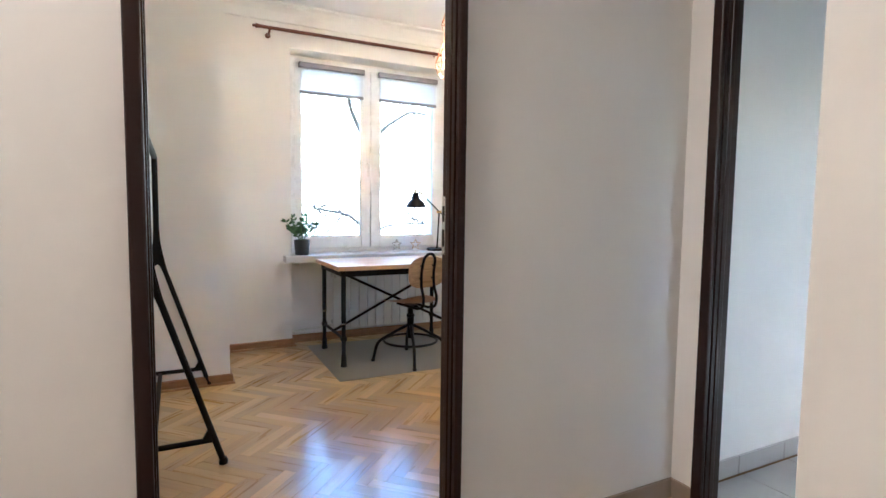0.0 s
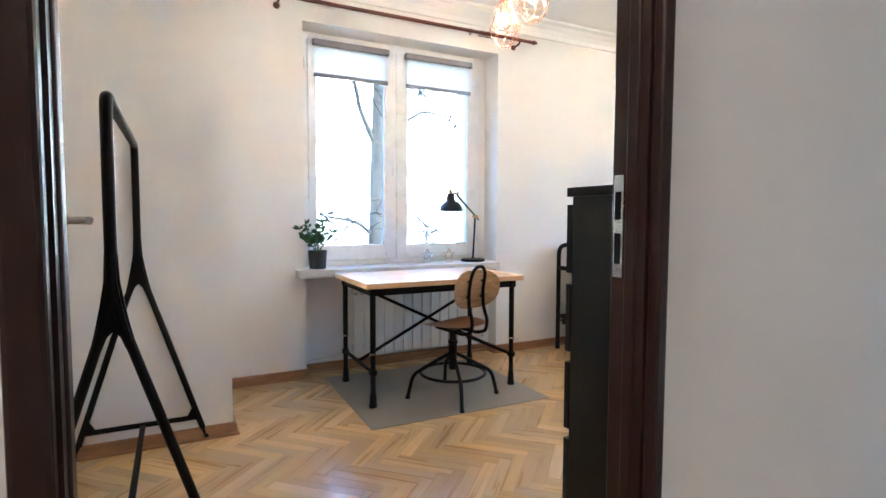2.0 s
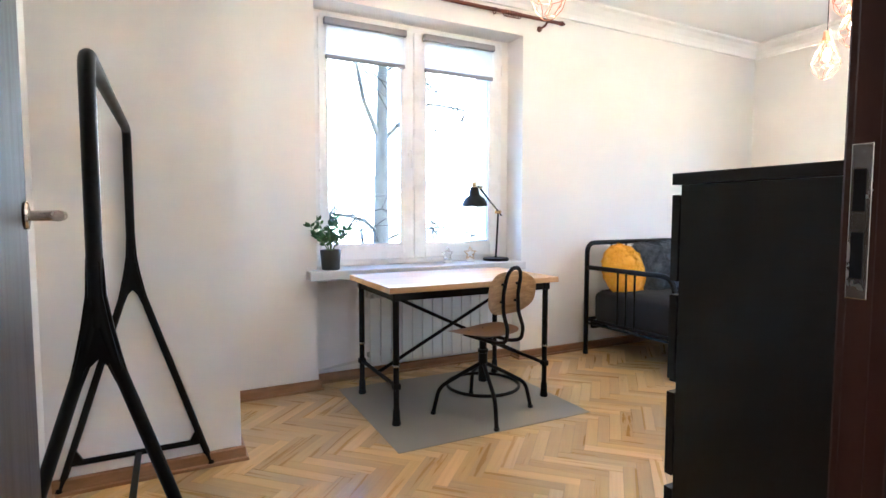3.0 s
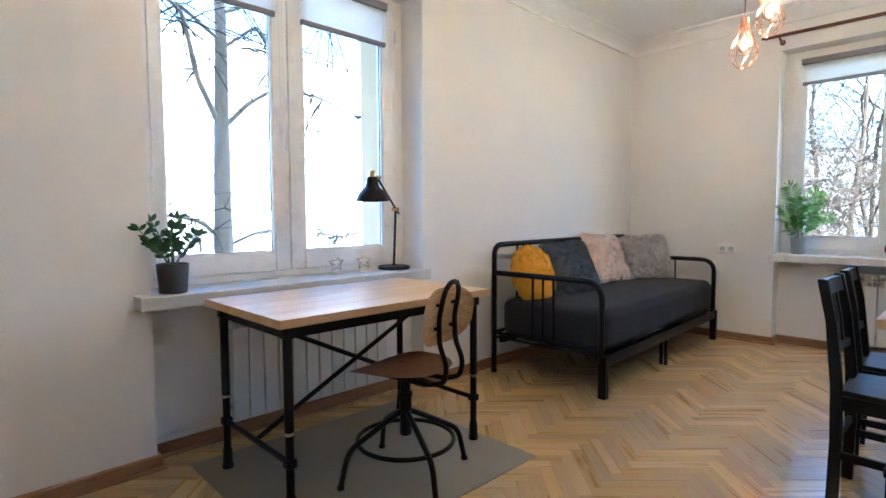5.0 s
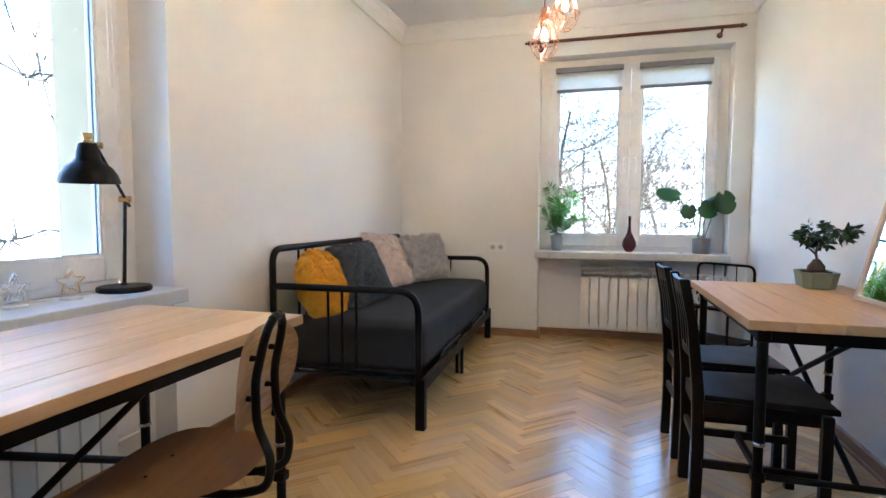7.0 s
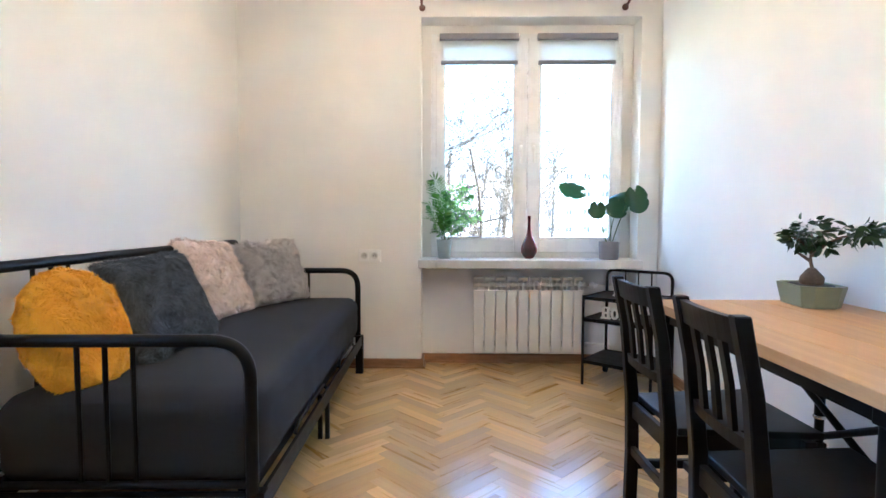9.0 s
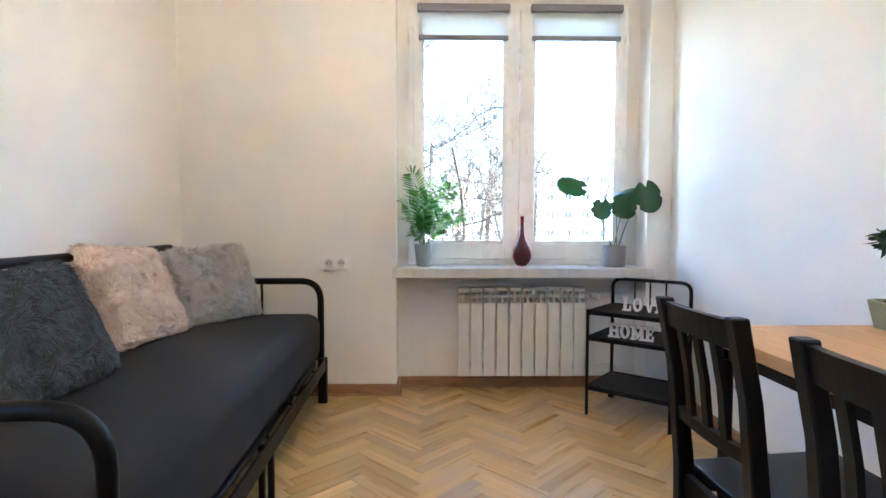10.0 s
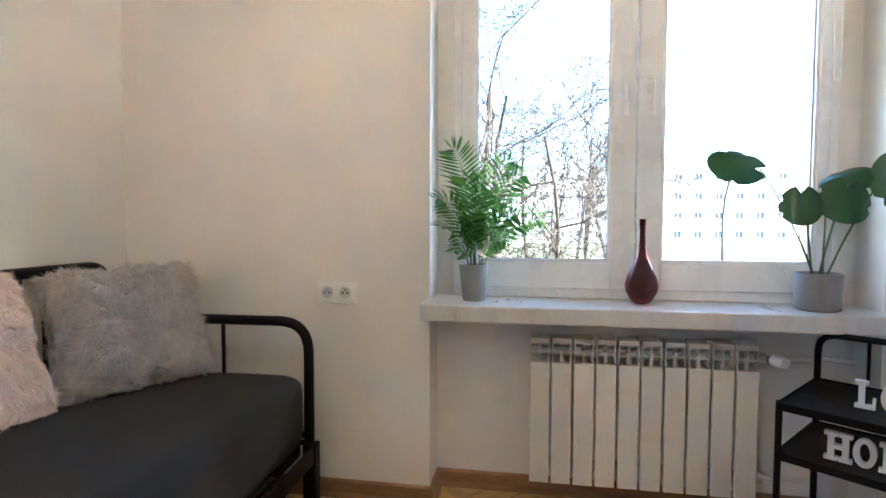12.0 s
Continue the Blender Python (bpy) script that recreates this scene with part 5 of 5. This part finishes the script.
part("bulb", lathe([(0.004, 0.03), (0.02, 0.036), (0.026, 0.055), (0.018, 0.08), (0.012, 0.10)], 16), WHITE_PLASTIC, dl, "unlit white bulb", smooth=True).matrix_local = HEAD
part("neck", rod([(-0.265, -0.185, 0.545), (-0.295, -0.205, 0.548), (-0.325, -0.224, 0.548)], 0.006, 8), BLACK, dl, smooth=True)
part("cable", rod(fillet([(0.07, 0.03, 0.008), (0.11, 0.055, 0.006), (0.13, 0.03, 0.006)], 0.02), 0.003, 6), BLACK, dl, smooth=True)


def star(m, mat, label):
    ob = thing("star_ornament", m, label, "ornament", "stars on the sill")
    pts = []
    for k in range(10):
        a = math.pi / 2 + k * math.pi / 5
        r = 0.052 if k % 2 == 0 else 0.024
        pts.append((r * math.cos(a), 0, 0.063 + r * math.sin(a)))
    part("star", rod(pts, 0.0028, 6, closed=True), mat, ob)
    for dy in (-0.012, 0.012):
        part("star", rod([(x * 0.9, y + dy, 0.063 + (z - 0.063) * 0.9) for x, y, z in pts], 0.0018, 6, closed=True), mat, ob)
    part("stand", boxes(((-0.032, -0.018, 0), (0.032, 0.018, 0.010)), bevel=0.003), WHITE_PLASTIC, ob, "small white stand")
    return ob


star(pose(2.465, 5.825, 0.776, rz=8), CHROME, "silver wire star ornament on a white stand")
star(pose(2.655, 5.822, 0.776, rz=-12), BRASS, "gold wire star ornament on a white stand")


# ---- pendants ----
def pendant(m, bulbs, label):
    """Caged bulbs that hang from one ceiling cup; bulbs: middle of each cage, from the cup."""
    ob = thing("pendant_lamp", m, label, "pendant lamp", "copper pendant lamps")
    part("ceiling_cup", lathe([(0.055, -0.028), (0.058, -0.026), (0.060, -0.004), (0.060, 0.0)], 24), BLACK, ob, "black ceiling cup", smooth=True)
    for x, y, z in bulbs:
        c = part("cable", rod([(x * 0.05, y * 0.05, -0.02), (x * 0.55, y * 0.55, min(-0.10, z * 0.25)), (x, y, z * 0.5), (x, y, z + 0.16)], 0.003, 6), BLACK, ob, "black twisted cable", smooth=True)
        cage = part("socket", lathe([(0.012, 0.165), (0.021, 0.158), (0.023, 0.110), (0.019, 0.095)], 16, at=(x, y, z)), COPPER, ob, "copper lamp socket", smooth=True)
        bm = bmesh.new()
        n = 8
        prof = [(0.022, 0.125), (0.045, 0.060), (0.082, -0.035), (0.066, -0.085), (0.032, -0.125)]
        ring = lambda k, j: Vector((x + prof[k][0] * math.cos(2 * math.pi * (j + 0.5 * (k % 2)) / n), y + prof[k][0] * math.sin(2 * math.pi * (j + 0.5 * (k % 2)) / n), z + prof[k][1]))
        for k in range(5):
            for j in range(n):
                if k in (2, 4):
                    tube(bm, [ring(k, j), ring(k, j + 1)], 0.0021, 5)
                if k < 4:
                    tube(bm, [ring(k, j), ring(k + 1, j)], 0.0021, 5)
                    if k == 1:
                        tube(bm, [ring(k, j), ring(k + 1, j - 1 if k % 2 == 0 else j + 1)], 0.0021, 5)
        part("cage", bm, COPPER, ob, "faceted copper wire cage")
        bulb = part("bulb", lathe([(0.013, 0.10), (0.016, 0.085), (0.036, 0.04), (0.041, 0.015), (0.036, -0.015), (0.018, -0.034), (0.004, -0.039)], 20, at=(x, y, z)), BULB_GLASS, ob, "clear glass bulb", smooth=True)
        bulb.visible_shadow = False
        part("filament", lathe([(0.004, -0.020), (0.014, -0.012), (0.019, 0.004), (0.017, 0.026), (0.008, 0.048), (0.003, 0.055)], 14, at=(x, y, z)), FILAMENT, bulb, "glowing warm filament", smooth=True)
    return ob


pendant(pose(4.34, 4.235, H), [(-0.035, 0.058, 2.10 - H), (0.034, -0.051, 2.275 - H), (-0.06, -0.06, 2.44 - H)], "copper caged pendant lamp with three glowing bulbs")
pendant(pose(2.29, 4.35, H), [(-0.037, 0.077, 2.165 - H), (0.037, -0.067, 2.255 - H), (-0.05, -0.04, 2.39 - H)], "copper caged pendant lamp with three glowing bulbs")


# ---- sockets and mirror ----
SOCKET_WHITE = material("bright white socket plastic", (0.93, 0.93, 0.92), 0.25, vary=0.01, bump=0.0)
# The socket white again, greyed so the colour carries the recess's shade.
SOCKET_SHADED = material("socket plastic darkened for recess shade", (0.62, 0.615, 0.60), 0.4, vary=0.03, bump=0.0)


def wall_socket(m):
    ob = thing("wall_socket", m, "white double wall socket with two pins", "socket", "wall sockets")
    part("plate", boxes(((-0.080, 0, -0.043), (0.080, 0.010, 0.043)), bevel=0.0035), SOCKET_WHITE, ob)
    for sx in (-1, 1):
        m1 = part("module", boxes(((sx * 0.036 - 0.031, -0.004, -0.031), (sx * 0.036 + 0.031, 0.0005, 0.031)), bevel=0.0025), SOCKET_WHITE, ob)
        c = part("insert", lathe([(0.023, 0.0), (0.023, 0.0012), (0.0205, 0.0016), (0.0195, 0.0010)], 20), SOCKET_SHADED, m1, "recessed socket face, shade put into its colour", smooth=True)
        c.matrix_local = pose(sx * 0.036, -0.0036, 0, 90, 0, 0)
        part("pin", boxes(((sx * 0.036 - 0.011, -0.0068, -0.004), (sx * 0.036 - 0.006, -0.0042, 0.004)), ((sx * 0.036 + 0.006, -0.0068, -0.004), (sx * 0.036 + 0.011, -0.0042, 0.004)), ((sx * 0.036 - 0.002, -0.0068, 0.008), (sx * 0.036 + 0.002, -0.0042, 0.013))), BLACK, ob)
    return ob


wall_socket(pose(5.889, 4.842, 0.80, rz=-90))
wall_socket(pose(5.12, 2.831, 0.27, rz=180))
MIRROR = bpy.data.materials.new("silvered mirror")
MIRROR.use_nodes = True
mb = MIRROR.node_tree.nodes["Principled BSDF"]
mb.inputs["Base Color"].default_value, mb.inputs["Metallic"].default_value, mb.inputs["Roughness"].default_value = (0.9, 0.9, 0.9, 1), 1.0, 0.02
mirror = thing("table_mirror", pose(3.53, 2.965, 0.7525, rz=183) @ pose(0, 0, 0, -13.5, 0, 0), "pale wood framed mirror leaning on the wall", "mirror")
PALE_WOOD = wood("pale birch frame", (0.62, 0.46, 0.29), (0.50, 0.34, 0.19), 0.45)
part("mirror_frame", boxes(((-0.17, -0.010, 0), (-0.150, 0.012, 0.46)), ((0.150, -0.010, 0), (0.17, 0.012, 0.46)), ((-0.150, -0.010, 0), (0.150, 0.012, 0.020)), ((-0.150, -0.010, 0.44), (0.150, 0.012, 0.46)), bevel=0.002), PALE_WOOD, mirror)
part("mirror_glass", boxes(((-0.150, -0.002, 0.020), (0.150, 0.002, 0.44))), MIRROR, mirror)


# ---- outside ----
GROUND = material("wet spring lawn", (0.12, 0.125, 0.045), 0.95, vary=0.25, scale=0.6, bump=0.4, fine=8)
structure("ground", boxes(((-400, -400, -2.2), (400, 400, -2.0))), GROUND, "thin spring lawn with bare soil", "ground")
ROAD = material("pale dry asphalt", (0.16, 0.155, 0.15), 0.9, vary=0.08, scale=2)
structure("road", boxes(((24, -120, -1.99), (31, 120, -1.96))), ROAD, "pale grey asphalt street", "road")
DARK_BARK = material("dark street tree bark", (0.05, 0.041, 0.032), 0.9, vary=0.2, scale=6, bump=0.8, fine=30, stretch=(1, 1, 0.3))
TREE_BARK = material("grey tree bark", (0.19, 0.17, 0.15), 0.9, vary=0.2, scale=6, bump=0.8, fine=30, stretch=(1, 1, 0.3))
TWIG = material("brown twigs", (0.055, 0.036, 0.020), 0.9, vary=0.2, scale=4)


def bare_tree(m, height, r, seed, label, spread=0.7, depth=4, mat=TREE_BARK, first=0.3):
    ob = thing("tree", m, label, "tree")
    rng = random.Random(seed)
    trunk, fine = bmesh.new(), bmesh.new()

    def grow(p, d, ln, rad, level):
        n = 6 if level < 2 else 4
        pts = [p]
        dd = d.normalized()
        for k in range(n):
            bend = 0.10 if level == 0 else 0.28
            dd = (dd + bend * Vector((rng.gauss(0, 1), rng.gauss(0, 1), rng.gauss(0, 0.7)))+ Vector((0, 0, 0.05 if level else 0))).normalized()
            pts.append(pts[-1] + dd * ln / n)
        rad = max(rad, (0.05, 0.02, 0.011, 0.007, 0.0055)[level])
        tube(trunk if level < 2 else fine, pts, rad, 9 if level == 0 else (6 if level < 2 else 3), r_end=rad * (0.45 if level == 0 else 0.4))
        if level >= depth:
            return
        kids = (7, 6, 6, 5)[min(level, 3)]
        for k in range(kids):
            t = rng.uniform(first if level == 0 else 0.25, 1.0)
            q = pts[min(int(t * n), n - 1)].lerp(pts[min(int(t * n) + 1, n)], t * n - int(t * n))
            out = Vector((rng.gauss(0, 1), rng.gauss(0, 1), rng.gauss(0, 0.5)))
            nd = (dd * (1 - spread) + out.normalized() * spread + Vector((0, 0, 0.2))).normalized()
            grow(q, nd, ln * rng.uniform(0.40, 0.62), rad * rng.uniform(0.32, 0.48) * (1 - 0.4 * t), level + 1)
    grow(Vector((0, 0, 0)), Vector((0, 0, 1)), height, r, 0)
    part("trunk", trunk, mat, ob, smooth=True)
    c = part("crown", fine, TWIG if mat is TWIG else mat, ob, "bare twigs", smooth=True)
    c["kind"] = "stuff"
    return ob


# the big tree seen from the desk window, with its own limbs
big = thing("tree", pose(3.92, 11.0, -2.0), "big bare tree with a grey trunk outside the window", "tree")
tr = [(0, 0, 0), (0.0, 0, 1.5), (-0.02, 0, 3.0), (0.0, 0, 4.4), (0.03, 0, 5.6), (0.04, 0.1, 7.5), (0.2, 0.2, 10)]
part("trunk", rod(fillet(tr, 0.3, 4), 0.165, 14, r_end=0.05), TREE_BARK, big, smooth=True)
rng = random.Random(21)
twigs = bmesh.new()
for pts, r in (([(0, 0, 4.35), (-0.35, -0.1, 5.0), (-0.55, -0.2, 5.8), (-1.1, -0.2, 6.2), (-1.9, -0.3, 6.3)], 0.075), ([(0, 0, 4.35), (0.35, -0.1, 4.75), (0.8, -0.2, 5.05), (1.5, -0.2, 5.0), (2.3, -0.2, 4.75), (2.9, -0.3, 4.9)], 0.06), ([(0, 0, 2.75), (-0.4, -0.1, 3.05), (-1.0, -0.2, 3.15), (-1.9, -0.3, 3.35)], 0.055), ([(0, 0, 2.65), (0.4, -0.1, 2.85), (1.0, -0.2, 2.9), (1.9, -0.2, 2.75), (2.8, -0.3, 2.9)], 0.045), ([(0.03, 0, 5.6), (-0.6, -0.2, 5.9), (-1.5, -0.2, 6.0), (-2.4, 0, 5.8)], 0.05), ([(0.03, 0, 5.5), (0.5, -0.2, 5.9), (0.7, -0.2, 5.5), (0.9, -0.2, 5.1)], 0.04), ([(0.03, 0, 6.0), (0.8, 0, 6.4), (1.8, 0, 6.3), (3.0, 0, 6.0)], 0.05)):
    line = fillet(pts, 0.12, 4)
    part("limb", rod(line, r * 0.62, 8, r_end=r * 0.22), TREE_BARK, big, smooth=True)
    for k in range(22):
        p = line[rng.randrange(len(line) // 3, len(line))]
        d = Vector((rng.gauss(0, 0.6), rng.gauss(0, 0.4), rng.gauss(-0.1, 0.6)))
        q = [p, p + d * 0.35, p + d * 0.7 + Vector((0, 0, rng.uniform(-0.2, 0.2))), p + d * 1.2]
        tube(twigs, q, 0.015, 4, r_end=0.006)
        for j in range(2):
            e = Vector((rng.gauss(0, 0.5), rng.gauss(0, 0.4), rng.gauss(0, 0.5)))
            tube(twigs, [q[2], q[2] + e * 0.4, q[2] + e * 0.8], 0.007, 3, r_end=0.003)
c = part("crown", twigs, DARK_BARK, big, "bare twigs")
c["kind"] = "stuff"

for x, y, h, r, sd in ((13.5, 4.9, 5.6, 0.075, 1), (14.5, 4.2, 5.4, 0.06, 2), (13.0, 3.8, 4.6, 0.05, 3), (15.5, 5.2, 5.8, 0.07, 4), (12.6, 5.4, 5.0, 0.05, 5), (16.5, 3.0, 5.0, 0.06, 6), (17, 6.2, 6.4, 0.09, 7), (12.8, 4.5, 3.4, 0.04, 8), (17.5, 4.2, 5.2, 0.06, 9), (15.0, 3.2, 4.4, 0.05, 10)):
    bare_tree(pose(x, y, -2.0, rz=sd * 50), h, r, sd, "bare brown tree in the thicket outside", 0.75, 4, TWIG, 0.08)
bare_tree(pose(11.6, 5.9, -2.0), 9, 0.15, 31, "tall bare tree with spreading limbs outside", 0.65, 4, DARK_BARK, 0.3)
for x, y, h, sd in ((27, 2.2, 6, 41), (33, -1.5, 7, 42), (34, -6, 7, 43), (22, 1.6, 4.2, 44), (30, 6, 7, 45), (36, 3, 7, 46)):
    bare_tree(pose(x, y, -2.0), h, 0.10, sd, "slim bare street tree outside", 0.6, 3, DARK_BARK, 0.3)

RENDER = material("white rendered facade", (0.76, 0.74, 0.69), 0.9, vary=0.03, scale=0.5, bump=0.1, fine=10)
ROOF = material("grey roof", (0.42, 0.41, 0.40), 0.8, vary=0.1, scale=1)
DARK_PANE = material("dark far window pane", (0.11, 0.112, 0.118), 0.3, vary=0.1, scale=2, bump=0, spec=0.2)


def house(m, w, d, h, nx, nz, label):
    """A plain block; its facade with windows looks along -y."""
    ob = thing("apartment_building", m, label, "building")
    bay, storey = w / nx, h / nz
    bm = bmesh.new()
    box(bm, (0, 0.25, 0), (w, d, h))
    for iz in range(nz + 1):
        z0 = iz * storey - (storey * 0.30 if iz else 0)
        z1 = min(iz * storey + storey * 0.32, h)
        box(bm, (0, 0, z0), (w, 0.249, z1))
    for iz in range(nz):
        for ix in range(nx + 1):
            x0, x1 = max(ix * bay - bay * 0.29, 0), min(ix * bay + bay * 0.29, w)
            box(bm, (x0, 0, iz * storey + storey * 0.32), (x1, 0.249, (iz + 1) * storey - storey * 0.30))
    part("wall", bm, RENDER, ob)
    part("roof", boxes(((-0.3, -0.3, h), (w + 0.3, d + 0.3, h + 0.35)), bevel=0.05), ROOF, ob)
    for iz in range(nz):
        for ix in range(nx):
            x0, x1 = ix * bay + bay * 0.29, (ix + 1) * bay - bay * 0.29
            z0, z1 = iz * storey + storey * 0.32, (iz + 1) * storey - storey * 0.30
            w1 = part("window", boxes(((x0, 0.14, z0), (x0 + 0.08, 0.24, z1)), ((x1 - 0.08, 0.14, z0), (x1, 0.24, z1)), ((x0 + 0.08, 0.14, z0), (x1 - 0.08, 0.24, z0 + 0.08)), ((x0 + 0.08, 0.14, z1 - 0.08), (x1 - 0.08, 0.24, z1)), (((x0 + x1) / 2 - 0.04, 0.14, z0 + 0.08), ((x0 + x1) / 2 + 0.04, 0.24, z1 - 0.08))), PVC, ob)
            part("pane", boxes(((x0 + 0.08, 0.20, z0 + 0.08), (x1 - 0.08, 0.245, z1 - 0.08))), DARK_PANE, w1)
    return ob


house(pose(2.0, 34.0, -2.0), 36, 10, 13, 9, 4, "white rendered apartment building behind the tree")
house(pose(92, 46, -2.0, rz=-90), 96, 10, 12, 32, 4, "long pale apartment building across the street")


def car(m, colour, label):
    ob = thing("car", m, label, "car", "cars in the street")
    paint = material("car paint " + label.split()[0], colour, 0.25, vary=0.03, scale=3, bump=0, coat=0.6)
    prof = [(-2.05, 0.35), (-2.1, 0.65), (-1.9, 0.82), (-1.2, 0.92), (-0.6, 1.38), (0.7, 1.42), (1.5, 0.98), (2.0, 0.86), (2.1, 0.6), (2.05, 0.35)]
    bm = bmesh.new()
    a = [bm.verts.new((x, -0.82 if z < 1 else -0.66, z)) for x, z in prof]
    b = [bm.verts.new((x, 0.82 if z < 1 else 0.66, z)) for x, z in prof]
    bm.faces.new(a)
    bm.faces.new(b[::-1])
    for k in range(len(a)):
        kk = (k + 1) % len(a)
        bm.faces.new((a[k], b[k], b[kk], a[kk]))
    bmesh.ops.recalc_face_normals(bm, faces=bm.faces)
    bmesh.ops.bevel(bm, geom=bm.edges[:], offset=0.06, segments=2, affect="EDGES")
    part("body", bm, paint, ob, smooth=True)
    for s in (-1, 1):
        part("side_window", boxes(((-0.75, s * 0.735 - 0.012, 0.98), (0.95, s * 0.735 + 0.012, 1.28)), bevel=0.01), DARK_PANE, ob)
        for x in (-1.3, 1.3):
            part("wheel", rod([(x, s * 0.72, 0.32), (x, s * 0.86, 0.32)], 0.32, 20), BLACK, ob, smooth=True)
    return ob


for y, c, lb in ((1.0, (0.05, 0.06, 0.09), "dark blue parked hatchback in the street"), (-4.5, (0.55, 0.55, 0.55), "silver parked hatchback in the street"), (6.5, (0.30, 0.30, 0.31), "grey parked hatchback in the street")):
    car(pose(27.2, y, -1.96, rz=90), c, lb)


# ---- hall lamp ----
hall = thing("ceiling_lamp", pose(-0.35, 2.32, H), "round white glass ceiling lamp in the hall", "ceiling lamp")
part("base", lathe([(0.15, -0.03), (0.155, -0.02), (0.155, 0.0)], 32), WHITE_PLASTIC, hall, smooth=True)
part("shade", lathe([(0.01, -0.105), (0.07, -0.095), (0.12, -0.07), (0.143, -0.032)], 32), glow("lit opal glass", (1.0, 0.70, 0.48), HALL_GLOW), hall, "lit opal shade", smooth=True)


# ---- parquet ----
PL, PW, GAP = 0.35, 0.0583, 0.0003
LANE = (4.30, 1.0)


def plank_mesh():
    bm = boxes(((-PL / 2 + GAP, -PW / 2 + GAP, -0.006), (PL / 2 - GAP, PW / 2 - GAP, 0.0)))
    top = [e for e in bm.edges if e.verts[0].co.z > -0.001 and e.verts[1].co.z > -0.001]
    bmesh.ops.bevel(bm, geom=top, offset=0.0004, segments=1, affect="EDGES")
    uv_metres(bm)
    me = bpy.data.meshes.new("plank")
    bm.to_mesh(me)
    bm.free()
    me.materials.append(OAK_PIECE)
    return me


def lay_parquet(floor_ob):
    me = plank_mesh()
    spots = []
    c = math.sqrt(0.5)
    for i in range(-160, 160):
        for j in range(-14, 14):
            for way in (0, 1):
                if way == 0:
                    u, v = i * PW + j * PL + PL / 2, i * PW - j * PL + PW / 2
                else:
                    u, v = i * PW + j * PL + PW / 2, i * PW - j * PL + PW + PL / 2
                x, y = (u + v) * c + LANE[1], (v - u) * c + LANE[0]
                if 0.05 < x < 6.15 and 2.62 < y < 5.98:
                    spots.append((x, y, -45 if way == 0 else 45))
    near = sorted(spots, key=lambda s: (s[0] - 1.2) ** 2 * 0.35 + (s[1] - 4.0) ** 2 if s[0] < 5.2 else 99)[:300]
    chosen = set(near)
    rng = random.Random(2)
    src = bmesh.new()
    src.from_mesh(me)
    sv = [v.co.copy() for v in src.verts]
    sf = [[v.index for v in f.verts] for f in src.faces]
    src.free()
    vs, fs, uvs = [], [], []
    for s in spots:
        m = pose(s[0], s[1], rng.uniform(-0.0006, 0.0004), rng.uniform(-0.05, 0.05), rng.uniform(-0.02, 0.02), s[2])
        if s in chosen:
            o = new("plank", me)
            o.parent = floor_ob
            o.matrix_local = m
        else:
            k = len(vs)
            vs += [tuple(m @ p) for p in sv]
            for f in sf:
                fs.append([k + a for a in f])
                uvs += [(sv[a].x, sv[a].y + sv[a].z) for a in f]
    rm = bpy.data.meshes.new("planks")
    rm.from_pydata(vs, [], fs)
    lay = rm.uv_layers.new(name="UVMap")
    flat = np.array(uvs, dtype=np.float32).ravel()
    lay.data.foreach_set("uv", flat)
    rm.materials.append(OAK_REST)
    o = tagged(new("planks", rm), "oak parquet pieces laid in herringbone", kind="stuff")
    o.parent = floor_ob


lay_parquet(bpy.data.objects["floor"])
